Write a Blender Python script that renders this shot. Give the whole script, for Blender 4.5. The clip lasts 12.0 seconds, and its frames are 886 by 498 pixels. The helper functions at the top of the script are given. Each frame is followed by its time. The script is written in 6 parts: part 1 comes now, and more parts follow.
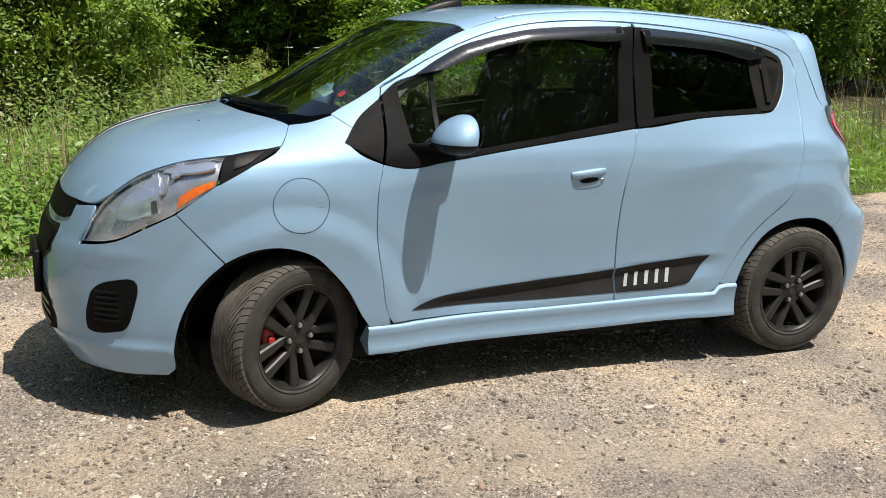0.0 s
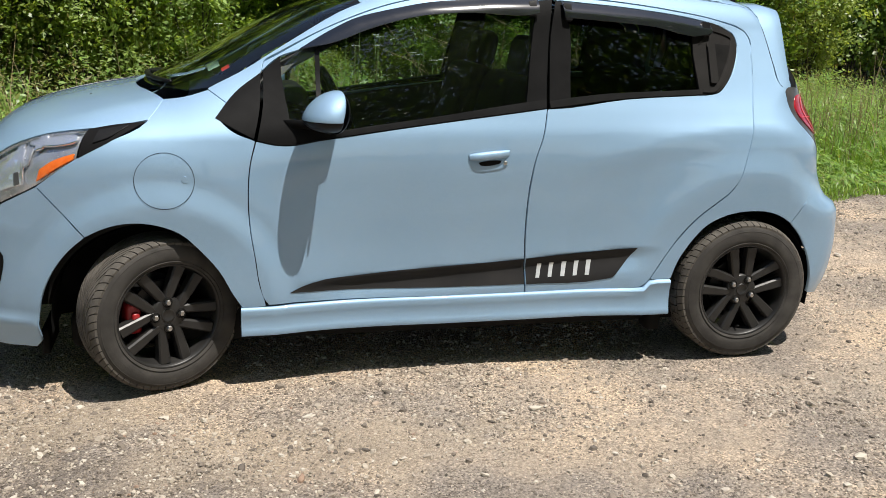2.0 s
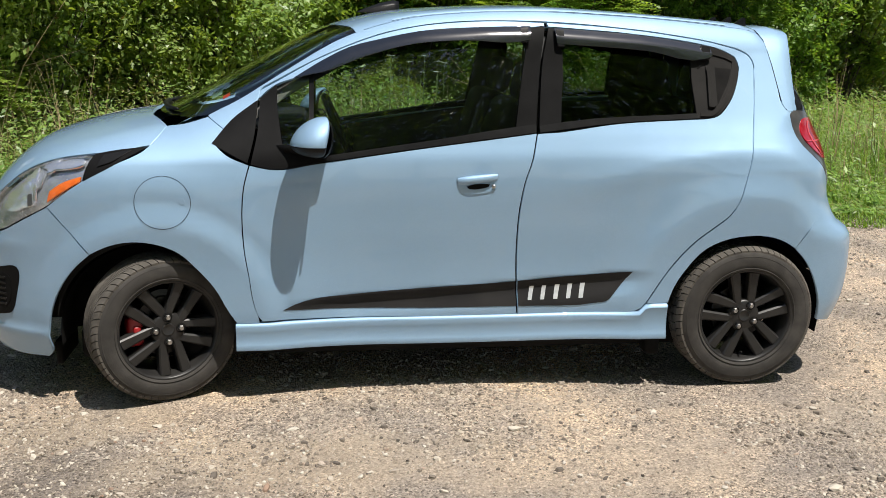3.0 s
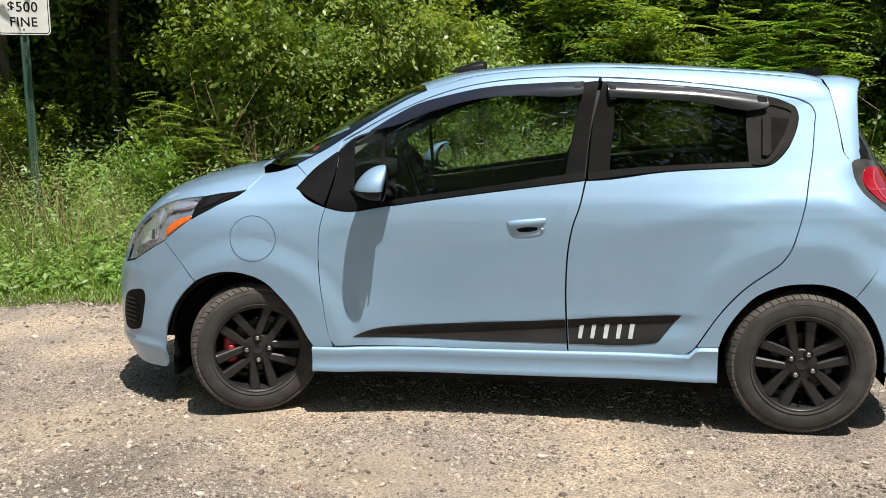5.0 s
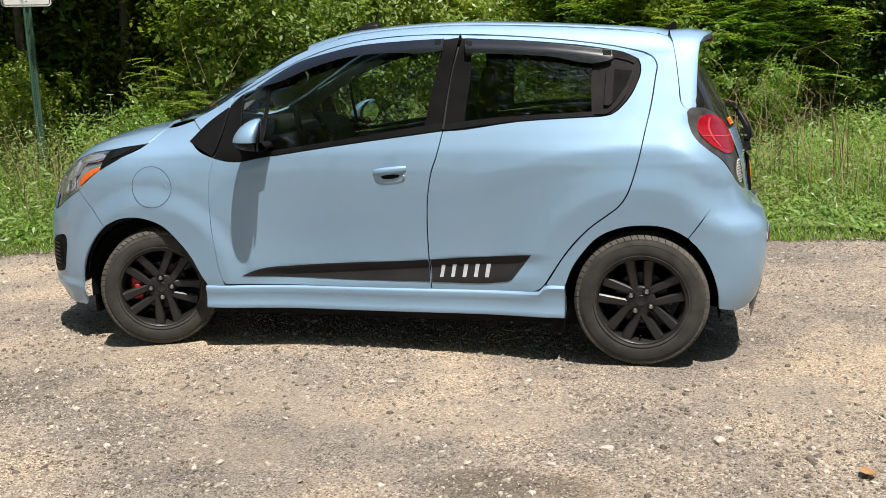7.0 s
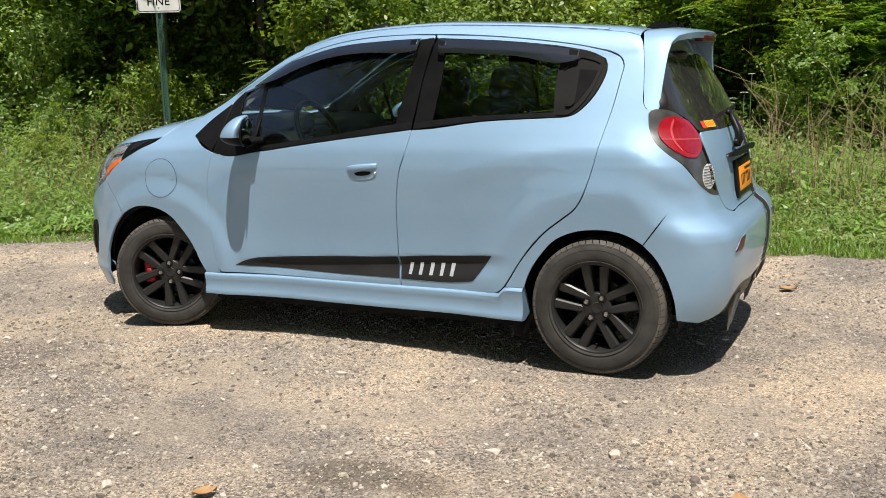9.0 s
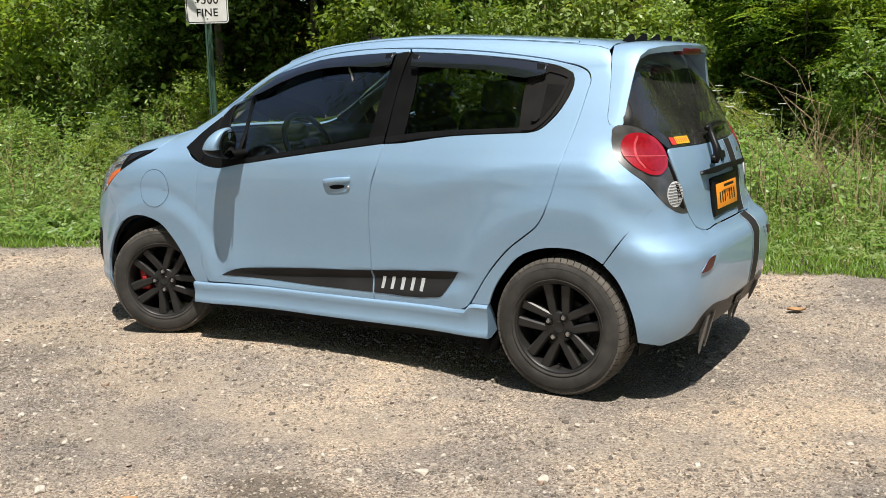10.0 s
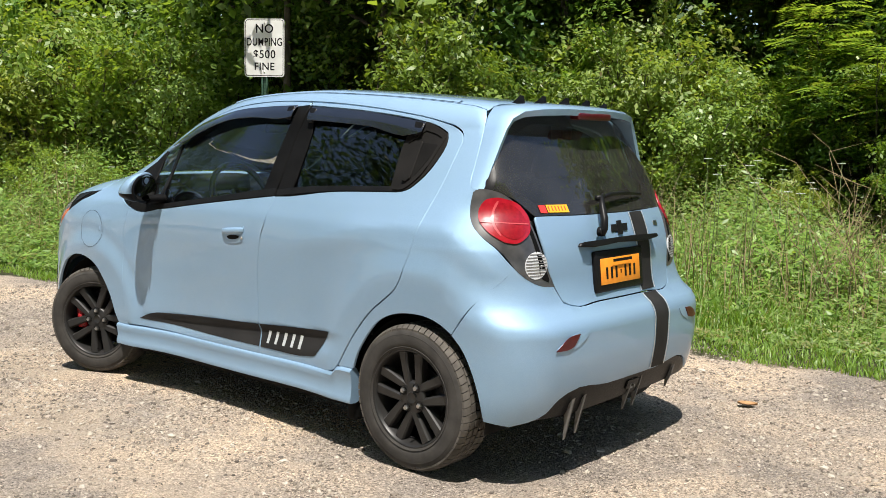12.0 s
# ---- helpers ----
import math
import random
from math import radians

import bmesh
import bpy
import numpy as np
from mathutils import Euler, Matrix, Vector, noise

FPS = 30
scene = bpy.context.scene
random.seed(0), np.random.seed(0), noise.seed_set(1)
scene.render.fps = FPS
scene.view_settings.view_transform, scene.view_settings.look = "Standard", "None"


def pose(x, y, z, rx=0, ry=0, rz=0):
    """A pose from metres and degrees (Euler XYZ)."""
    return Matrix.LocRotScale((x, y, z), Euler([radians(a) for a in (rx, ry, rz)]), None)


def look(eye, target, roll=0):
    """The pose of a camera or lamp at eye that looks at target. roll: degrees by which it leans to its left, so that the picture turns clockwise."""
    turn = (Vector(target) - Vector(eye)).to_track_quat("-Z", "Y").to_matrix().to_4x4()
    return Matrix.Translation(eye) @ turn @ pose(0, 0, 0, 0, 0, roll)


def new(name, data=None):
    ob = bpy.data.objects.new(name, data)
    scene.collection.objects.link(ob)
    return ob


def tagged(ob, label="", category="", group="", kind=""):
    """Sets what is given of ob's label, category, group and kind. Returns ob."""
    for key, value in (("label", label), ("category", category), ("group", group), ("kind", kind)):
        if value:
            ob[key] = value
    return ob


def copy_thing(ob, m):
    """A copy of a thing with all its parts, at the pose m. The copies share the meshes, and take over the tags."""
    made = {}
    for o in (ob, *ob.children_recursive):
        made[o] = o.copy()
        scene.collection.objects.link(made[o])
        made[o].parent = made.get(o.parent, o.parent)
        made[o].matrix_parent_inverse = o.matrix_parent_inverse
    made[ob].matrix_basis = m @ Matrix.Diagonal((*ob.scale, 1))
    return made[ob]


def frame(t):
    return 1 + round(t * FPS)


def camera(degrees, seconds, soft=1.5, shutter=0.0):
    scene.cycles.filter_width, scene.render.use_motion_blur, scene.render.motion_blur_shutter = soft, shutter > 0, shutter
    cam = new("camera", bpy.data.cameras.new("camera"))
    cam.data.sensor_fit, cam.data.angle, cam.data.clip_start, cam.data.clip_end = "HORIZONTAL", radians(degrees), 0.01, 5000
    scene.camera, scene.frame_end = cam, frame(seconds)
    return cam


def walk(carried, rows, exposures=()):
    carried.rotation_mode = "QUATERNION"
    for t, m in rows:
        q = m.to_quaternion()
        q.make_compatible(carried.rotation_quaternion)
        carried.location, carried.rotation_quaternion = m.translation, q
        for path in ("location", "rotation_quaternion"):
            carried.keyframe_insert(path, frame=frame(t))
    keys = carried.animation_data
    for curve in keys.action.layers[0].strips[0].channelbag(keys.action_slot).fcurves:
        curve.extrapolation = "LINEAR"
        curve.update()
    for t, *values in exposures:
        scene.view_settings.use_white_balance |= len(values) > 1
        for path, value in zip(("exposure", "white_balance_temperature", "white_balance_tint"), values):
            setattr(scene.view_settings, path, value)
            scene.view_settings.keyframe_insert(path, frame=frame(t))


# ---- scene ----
cam = camera(48.4, 12.0, soft=0.6)
# the walk, in a frame of its own: seconds, x, y, z (in lengths of the walk), yaw, pitch, roll
LENGTH, START = 6.479, pose(-0.8631, -4.2176, 1.4669, 1.065, 1.935, -23.543)
ROWS = [
    (0.0, 0.0, 0.0, 0.0, 0.94, -14.21, -3.72),
    (0.5, 0.0383, 0.0108, 0.0014, 4.69, -15.32, -3.86),
    (1.0, 0.0795, 0.0262, -0.0054, 7.1, -15.84, -3.91),
    (1.5, 0.1188, 0.0364, 0.0004, 8.39, -15.78, -3.91),
    (2.0, 0.1555, 0.0409, 0.0007, 10.01, -15.48, -3.4),
    (2.5, 0.1976, 0.0421, -0.0, 12.91, -15.1, -2.66),
    (3.0, 0.2334, 0.0451, 0.0067, 16.76, -14.42, -2.28),
    (3.5, 0.2683, 0.0508, 0.0056, 20.81, -12.98, -1.97),
    (5.5, 0.4155, 0.0486, 0.0109, 34.66, -11.31, -0.06),
    (6.0, 0.453, 0.0518, 0.0109, 35.77, -12.33, 0.31),
    (6.5, 0.4948, 0.0641, 0.0022, 35.88, -13.09, 0.62),
    (7.0, 0.5326, 0.0825, 0.0067, 36.66, -13.34, 0.67),
    (9.0, 0.6629, 0.1944, 0.0, 49.0, -12.82, 0.97),
    (9.5, 0.6891, 0.2305, 0.0018, 51.63, -12.77, 1.21),
    (10.0, 0.7126, 0.2673, 0.0035, 54.57, -12.37, 1.2),
    (10.5, 0.7363, 0.3099, -0.0024, 57.56, -11.71, 0.56),
    (11.0, 0.7564, 0.3506, 0.0038, 60.2, -10.79, -0.53),
    (11.5, 0.7736, 0.3928, -0.0031, 62.09, -9.75, -1.12),
    (12.0, 0.7852, 0.4387, -0.0023, 63.89, -8.72, -1.11),
]
walk(cam, [(t, START @ pose(LENGTH * x, LENGTH * y, LENGTH * z, 90 + pitch, roll, yaw)) for t, x, y, z, yaw, pitch, roll in ROWS],
     exposures=((0.0, .58), (3.5, .56), (5.5, .64), (7.0, .56), (10.5, .60), (12.0, .76)))

# ---- light: a clear summer noon ----
SUN_WAY = Vector((-0.24, 0.32, -1.0)).normalized()
sun = new("sun", bpy.data.lights.new("sun", "SUN"))
sun.data.energy, sun.data.angle, sun.data.color = 4.6, radians(0.53), (1.0, 0.95, 0.87)
sun.matrix_world = look((0, 0, 30), Vector((0, 0, 30)) + SUN_WAY)
world = bpy.data.worlds.new("sky")
scene.world = world
world.use_nodes = True
sky = world.node_tree.nodes.new("ShaderNodeTexSky")
sky.sky_type, sky.sun_disc = "NISHITA", False
sky.sun_elevation = math.asin(-SUN_WAY.z)
sky.sun_rotation = math.atan2(-SUN_WAY.x, -SUN_WAY.y)
back = world.node_tree.nodes["Background"]
world.node_tree.links.new(sky.outputs[0], back.inputs[0])
back.inputs[1].default_value = 0.10

# ---- materials ----
def nodes_of(name):
    m = bpy.data.materials.new(name)
    m.use_nodes = True
    nt = m.node_tree
    return m, nt, nt.nodes["Principled BSDF"], nt.nodes["Material Output"]


def ramp(nt, fac, stops):
    r = nt.nodes.new("ShaderNodeValToRGB")
    els = r.color_ramp.elements
    while len(els) < len(stops):
        els.new(0.5)
    for e, (pos, c) in zip(els, stops):
        e.position, e.color = pos, (*c, 1)
    nt.links.new(fac, r.inputs[0])
    return r.outputs[0]


def noise_of(nt, scale, detail=4.0, rough=0.55, coords="Object", stretch=None, seed=0.0):
    tc = nt.nodes.new("ShaderNodeTexCoord")
    n = nt.nodes.new("ShaderNodeTexNoise")
    n.inputs["Scale"].default_value, n.inputs["Detail"].default_value, n.inputs["Roughness"].default_value = scale, detail, rough
    mp = nt.nodes.new("ShaderNodeMapping")
    mp.inputs["Location"].default_value = (seed, seed * .7, seed * .3)
    if stretch:
        mp.inputs["Scale"].default_value = stretch
    nt.links.new(tc.outputs[coords], mp.inputs[0])
    nt.links.new(mp.outputs[0], n.inputs["Vector"])
    return n.outputs["Fac"]


def bump_of(nt, bsdf, height, strength, distance):
    b = nt.nodes.new("ShaderNodeBump")
    b.inputs["Strength"].default_value, b.inputs["Distance"].default_value = strength, distance
    nt.links.new(height, b.inputs["Height"])
    nt.links.new(b.outputs[0], bsdf.inputs["Normal"])
    return b


def mix(nt, fac, a, b, how="MIX"):
    m = nt.nodes.new("ShaderNodeMix")
    m.data_type, m.blend_type = "RGBA", how
    for sock, v in ((m.inputs[0], fac), (m.inputs[6], a), (m.inputs[7], b)):
        if isinstance(v, (int, float)):
            sock.default_value = v
        elif isinstance(v, tuple):
            sock.default_value = (*v, 1)
        else:
            nt.links.new(v, sock)
    return m.outputs[2]


def calc(nt, op, a, b=0.0):
    m = nt.nodes.new("ShaderNodeMath")
    m.operation = op
    for sock, v in zip(m.inputs, (a, b)):
        if isinstance(v, (int, float)):
            sock.default_value = v
        else:
            nt.links.new(v, sock)
    return m.outputs[0]


def stuff(name, c1, c2, rough=.5, metal=0., scale=20., bump=0., bscale=200., coat=0., fine=None, spec=.5):
    """A worn, plain material: two tones by a large noise, roughness that wanders, a fine grain in relief."""
    m, nt, b, _ = nodes_of(name)
    big = noise_of(nt, scale, 5)
    nt.links.new(ramp(nt, big, [(.3, c1), (.7, c2)]), b.inputs["Base Color"])
    b.inputs["Metallic"].default_value = metal
    r = calc(nt, "MULTIPLY_ADD", noise_of(nt, scale * 2.7, 4, seed=3.1), rough * .35)
    r.node.inputs[2].default_value = rough * .82
    nt.links.new(r, b.inputs["Roughness"])
    b.inputs["Specular IOR Level"].default_value = spec
    b.inputs["Coat Weight"].default_value = coat
    b.inputs["Coat Roughness"].default_value = .04
    if bump:
        bump_of(nt, b, noise_of(nt, bscale, 3), bump, .002)
    return m


def paint_material():
    m, nt, b, _ = nodes_of("pale_blue_paint")
    flake = nt.nodes.new("ShaderNodeTexVoronoi")
    tc = nt.nodes.new("ShaderNodeTexCoord")
    flake.inputs["Scale"].default_value = 900
    nt.links.new(tc.outputs["Object"], flake.inputs["Vector"])
    tone = ramp(nt, flake.outputs["Color"], [(.2, (.228, .360, .505)), (.8, (.270, .410, .566))])
    dust = noise_of(nt, 2.3, 6, .65)
    film = calc(nt, "MULTIPLY", ramp(nt, dust, [(.42, (0, 0, 0)), (.75, (1, 1, 1))]), .05)
    nt.links.new(mix(nt, film, tone, (.40, .44, .46)), b.inputs["Base Color"])
    b.inputs["Metallic"].default_value = .40
    nt.links.new(ramp(nt, noise_of(nt, 9, 5, seed=7), [(.3, (.57, .57, .57)), (.75, (.63, .63, .63))]), b.inputs["Roughness"])
    b.inputs["Coat Weight"].default_value, b.inputs["Coat Roughness"].default_value = 1.0, .025
    b.inputs["Specular IOR Level"].default_value = .4
    bump_of(nt, b, flake.outputs["Distance"], .03, .0005)
    return m


def glass_material(name, tint, gloss=1.0, dust=0.):
    """A thin pane: light passes straight, tinted; gloss by Fresnel."""
    m, nt, b, out = nodes_of(name)
    nt.nodes.remove(b)
    t = nt.nodes.new("ShaderNodeBsdfTransparent")
    nt.links.new(ramp(nt, noise_of(nt, 3, 6), [(.3, tint), (.8, tuple(v * .88 for v in tint))]), t.inputs[0])
    g = nt.nodes.new("ShaderNodeBsdfGlossy")
    g.inputs["Roughness"].default_value = .012
    fr = nt.nodes.new("ShaderNodeFresnel")
    fr.inputs[0].default_value = 1.52
    mx = nt.nodes.new("ShaderNodeMixShader")
    nt.links.new(calc(nt, "MULTIPLY", fr.outputs[0], gloss), mx.inputs[0])
    nt.links.new(t.outputs[0], mx.inputs[1])
    nt.links.new(g.outputs[0], mx.inputs[2])
    last = mx
    if dust:
        di = nt.nodes.new("ShaderNodeBsdfDiffuse")
        di.inputs[0].default_value = (.42, .41, .38, 1)
        last = nt.nodes.new("ShaderNodeMixShader")
        nt.links.new(calc(nt, "MULTIPLY", ramp(nt, noise_of(nt, 5, 7, .65, seed=4), [(.25, (.3, .3, .3)), (.75, (1, 1, 1))]), dust), last.inputs[0])
        nt.links.new(mx.outputs[0], last.inputs[1])
        nt.links.new(di.outputs[0], last.inputs[2])
    nt.links.new(last.outputs[0], out.inputs[0])
    return m


def leaf_material(name, dark, light, dry=(.17, .14, .05)):
    m, nt, b, out = nodes_of(name)
    geo = nt.nodes.new("ShaderNodeNewGeometry")
    own = nt.nodes.new("ShaderNodeObjectInfo")
    c = ramp(nt, geo.outputs["Random Per Island"], [(0, dark), (.5, tuple((a + d) / 2 for a, d in zip(dark, light))), (.93, light), (1, dry)])
    hue = nt.nodes.new("ShaderNodeHueSaturation")
    hv = calc(nt, "MULTIPLY_ADD", own.outputs["Random"], .035)
    hv.node.inputs[2].default_value = .482
    nt.links.new(hv, hue.inputs["Hue"])
    nt.links.new(c, hue.inputs["Color"])
    nt.links.new(hue.outputs[0], b.inputs["Base Color"])
    b.inputs["Roughness"].default_value = .40
    b.inputs["Specular IOR Level"].default_value = .5
    tr = nt.nodes.new("ShaderNodeBsdfTranslucent")
    nt.links.new(mix(nt, 1.0, hue.outputs[0], (1.25, 1.15, .45), "MULTIPLY"), tr.inputs[0])
    mx = nt.nodes.new("ShaderNodeMixShader")
    mx.inputs[0].default_value = .50
    nt.links.new(b.outputs[0], mx.inputs[1])
    nt.links.new(tr.outputs[0], mx.inputs[2])
    nt.links.new(mx.outputs[0], out.inputs[0])
    return m


PAINT = paint_material()
BLACK = stuff("satin_black_plastic", (.006, .006, .0065), (.011, .011, .0115), .36, scale=14, bump=.15, bscale=700, spec=.14)
GRAINED = stuff("grained_black_trim", (.0048, .0048, .005), (.0085, .0085, .0088), .55, scale=9, bump=.3, bscale=420, spec=.06)
TRIM = stuff("dusty_dark_trim", (.008, .0075, .007), (.014, .0128, .012), .6, scale=9, bump=.25, bscale=420, spec=.12)
DARK = stuff("black_underside", (.005, .005, .005), (.010, .0095, .009), .8, scale=8, spec=.1)
RUBBER = stuff("dusty_tyre_rubber", (.032, .030, .028), (.066, .061, .056), .8, scale=11, bump=.3, bscale=260, spec=.2)
WHEEL = stuff("black_wheel_lacquer", (.013, .0125, .0125), (.022, .021, .020), .40, scale=12, spec=.4)
TREAD = stuff("dusty_tread_rubber", (.060, .054, .047), (.120, .108, .094), .8, scale=16, bump=.3, bscale=300, spec=.2)
STEEL = stuff("bare_steel", (.35, .35, .35), (.55, .54, .52), .35, 1.0, scale=40)
DISC = stuff("brake_disc", (.05, .047, .045), (.09, .085, .08), .5, 1.0, scale=30)
RED = stuff("red_caliper_paint", (.26, .010, .012), (.36, .015, .018), .4, scale=20)
DECAL = stuff("dark_grey_decal", (.020, .020, .021), (.030, .029, .029), .5, scale=6, bump=.06, bscale=900, spec=.08)
SILVER = stuff("silver_lettering", (.5, .53, .55), (.62, .64, .66), .4, .3, scale=40)
CHROME = stuff("lamp_reflector", (.78, .80, .83), (.90, .91, .92), .14, .85, scale=18, bump=.1, bscale=45)
PALE = stuff("pale_lamp_lens", (.52, .53, .55), (.68, .69, .70), .3, .0, scale=12)
AMBER = stuff("amber_reflector", (.72, .13, .012), (.85, .2, .03), .25, scale=60, coat=.5, bump=.3, bscale=300)
REDLENS = stuff("deep_red_lamp_plastic", (.26, .005, .013), (.38, .009, .020), .2, scale=34, bump=.12, bscale=240, coat=.6)
CLOTH = stuff("charcoal_seat_cloth", (.016, .0165, .018), (.028, .029, .031), .9, scale=30, bump=.4, bscale=500)
LINER = stuff("grey_headliner", (.10, .099, .095), (.13, .128, .124), .9, scale=30, bump=.3, bscale=600)
DASH = stuff("dark_dashboard", (.009, .0095, .010), (.016, .0165, .017), .7, scale=15, bump=.2, bscale=500)
ORANGE = stuff("orange_plate", (.82, .27, .018), (.88, .32, .025), .45, scale=30)
YELLOW = stuff("yellow_sticker", (.80, .42, .02), (.86, .48, .03), .45, scale=30)
STICKRED = stuff("red_sticker", (.60, .03, .03), (.66, .05, .04), .45, scale=30)
PAPER = stuff("green_white_sticker", (.42, .62, .50), (.62, .74, .66), .6, scale=60)
MIRROR = stuff("mirror_silver", (.80, .82, .84), (.86, .88, .88), .03, 1.0, scale=4)
GLASS = glass_material("clear_glass", (.72, .80, .77), 1.9, dust=.003)
TINTED = glass_material("tinted_glass", (.44, .50, .48), 1.9)
REARGLASS = glass_material("dusty_rear_glass", (.42, .45, .43), 1.6, dust=.07)
VISOR = stuff("smoked_acrylic", (.006, .0066, .0085), (.010, .0108, .013), .16, scale=5, coat=1.0)
LENS = glass_material("clear_lens", (.95, .955, .96), .45)
LAMPGREY = stuff("smoked_lamp_grey", (.035, .034, .035), (.07, .068, .068), .3, .0, scale=22, coat=.6)
BLADE = stuff("grey_blade_plastic", (.10, .095, .09), (.15, .145, .135), .5, scale=14)
REDDEEP = stuff("dark_red_lens", (.20, .003, .009), (.30, .006, .014), .22, scale=60, coat=.5, bump=.2, bscale=180)
REDSPOT = stuff("pale_red_rim", (.44, .045, .055), (.52, .075, .085), .25, scale=60)
REDDARK = stuff("dark_red_reflector", (.050, .003, .006), (.090, .005, .010), .3, scale=40, bump=.2, bscale=200)
SILVERED = stuff("silvered_lamp_bowl", (.44, .46, .49), (.62, .64, .67), .26, .75, scale=26, bump=.15, bscale=38)


# ---- the car's form: one smooth closed surface, on which every panel is laid ----
# x runs from the nose to the tail (front axle at 0), y across (driver's side negative), z up
def curve1(xs, ys):
    """A smooth curve through a few design points, as a function of a numpy array."""
    xs, ys = np.array(xs, float), np.array(ys, float)
    h, d = np.diff(xs), np.diff(ys) / np.diff(xs)
    m = np.empty(len(xs))
    m[0], m[-1] = d[0], d[-1]
    for i in range(1, len(xs) - 1):
        m[i] = 0 if d[i - 1] * d[i] <= 0 else (h[i - 1] + h[i]) / (h[i] / d[i - 1] + h[i - 1] / d[i])

    def f(x):
        x = np.asarray(x, float)
        i = np.clip(np.searchsorted(xs, x) - 1, 0, len(xs) - 2)
        t = (x - xs[i]) / h[i]
        tt = np.clip(t, 0, 1)
        v = ((1 + 2 * tt) * (1 - tt) ** 2 * ys[i] + tt * (1 - tt) ** 2 * h[i] * m[i]
             + tt * tt * (3 - 2 * tt) * ys[i + 1] + tt * tt * (tt - 1) * h[i] * m[i + 1])
        return v + np.where(t < 0, t * h[i] * m[i], 0) + np.where(t > 1, (t - 1) * h[i] * m[i + 1], 0)
    return f


def smax(a, b, k):
    h = np.maximum(k - np.abs(a - b), 0) / k
    return np.maximum(a, b) + h * h * k * 0.25


def step(e0, e1, x):
    t = np.clip((x - e0) / (e1 - e0), 0, 1)
    return t * t * (3 - 2 * t)


WIDTH = curve1([.15, .25, .36, .5, .7, .85, .94, 1.02, 1.10, 1.2, 1.3, 1.44, 1.52],
               [.735, .757, .768, .768, .776, .782, .776, .752, .721, .684, .647, .597, .568])
TOP = curve1([-.81, -.755, -.68, -.58, -.42, -.25, -.08, .0, .18, .334, .48, .626, .77, .90, 1.05, 1.25, 1.45, 1.8, 2.05, 2.3, 2.55],
             [.70, .805, .892, .962, 1.024, 1.064, 1.094, 1.125, 1.213, 1.30, 1.377, 1.443, 1.489, 1.518, 1.534, 1.546, 1.551, 1.537, 1.52, 1.50, 1.477])
NOSE = curve1([.10, .18, .28, .42, .55, .68, .80, .92],
              [-.71, -.79, -.832, -.845, -.84, -.812, -.765, -.67])
TAIL = curve1([.12, .2, .30, .40, .50, .58, .635, .68, .76, .86, .98, 1.10, 1.2, 1.3, 1.42, 1.5],
              [2.80, 2.86, 2.91, 2.935, 2.945, 2.945, 2.925, 2.875, 2.855, 2.845, 2.81, 2.75, 2.695, 2.635, 2.57, 2.53])
HAUNCH = curve1([1.4, 1.83, 2.0, 2.2, 2.32, 2.45, 2.52, 2.59, 2.68, 2.75, 2.95], [.80, .902, .940, .970, .984, .984, .968, .928, .866, .79, .6])


def half_width(x, z):
    up = step(.93, 1.2, z)
    ramp_up = np.clip((z - .90) / .42, 0, 1.1)
    w = WIDTH(z) - np.where(x > 1.35, ramp_up * .060, up * .062) * (x - 1.35) ** 2
    w = w - (1 - up) * .40 * np.maximum(-.08 - x, 0) ** 2 - (1 - up) * .05 * np.maximum(x - 2.55, 0)
    rf, rr = np.hypot(x, z - .29), np.hypot(x - 2.375, z - .29)
    # flared arches and the haunch: each swells from above to an edge and falls sheer below it
    def flare(d, swell, soft=.012):
        d = np.sqrt(d * d + soft * soft) * .5 + d * .5
        return np.exp(-d / swell)
    low = step(1.02, .86, z)
    w = w + .030 * flare(rf - .545, .16, .03) * low - .012 + .022 * step(.52, .40, rf)
    w = w + step(1.45, 2.1, x) * (.012 * flare(z - HAUNCH(x), .062, .008) * step(1.35, 1.1, z) - .0095 * step(.006, -.115, z - HAUNCH(x)))
    w = w + .025 * flare(rr - .512, .075, .022) * step(.98, .8, z) + .010 * step(.75, 1.1, x) * step(1.75, 1.3, x)
    # the pressing that the side stripe follows: sheer under its crest, flaring out again to the sill
    drop = .357 + .071 * x - z
    tuck = step(-.006, .034, drop) * (1 - step(.034, .115, drop)) * step(.42, .75, x) * step(2.02, 1.80, x)
    return w - .014 * tuck


def body(p):
    x, a, z = p[:, 0], np.abs(p[:, 1]), p[:, 2]
    side = a - half_width(x, z)
    up = step(.9, 1.25, z)
    nose = NOSE(z) + .22 * a * a + .25 * a ** 4 - x
    tail = x - TAIL(z) + (.05 + .10 * step(.6, .8, z)) * a * a + .10 * a ** 4
    top = (z - TOP(x - .33 * a * a) + (.03 + .02 * step(.2, .8, x)) * a * a + .10 * a ** 4) * .8
    f = smax(side, tail, .22 - .15 * step(1.03, 1.18, z))
    f = smax(f, nose, .20)
    f = smax(f, top, .10)
    # chin and the ledge below the headlights
    f = f - .014 * np.exp(-((z - .262) / .028) ** 2) * step(-.30, -.52, x) - .006 * np.exp(-((z - .605) / .022) ** 2) * step(-.40, -.6, x)
    return f


def normals(p):
    e, n = 2e-3, np.empty_like(p)
    for i in range(3):
        d = np.zeros(3)
        d[i] = e
        n[:, i] = body(p + d) - body(p - d)
    return n / np.linalg.norm(n, axis=1)[:, None]


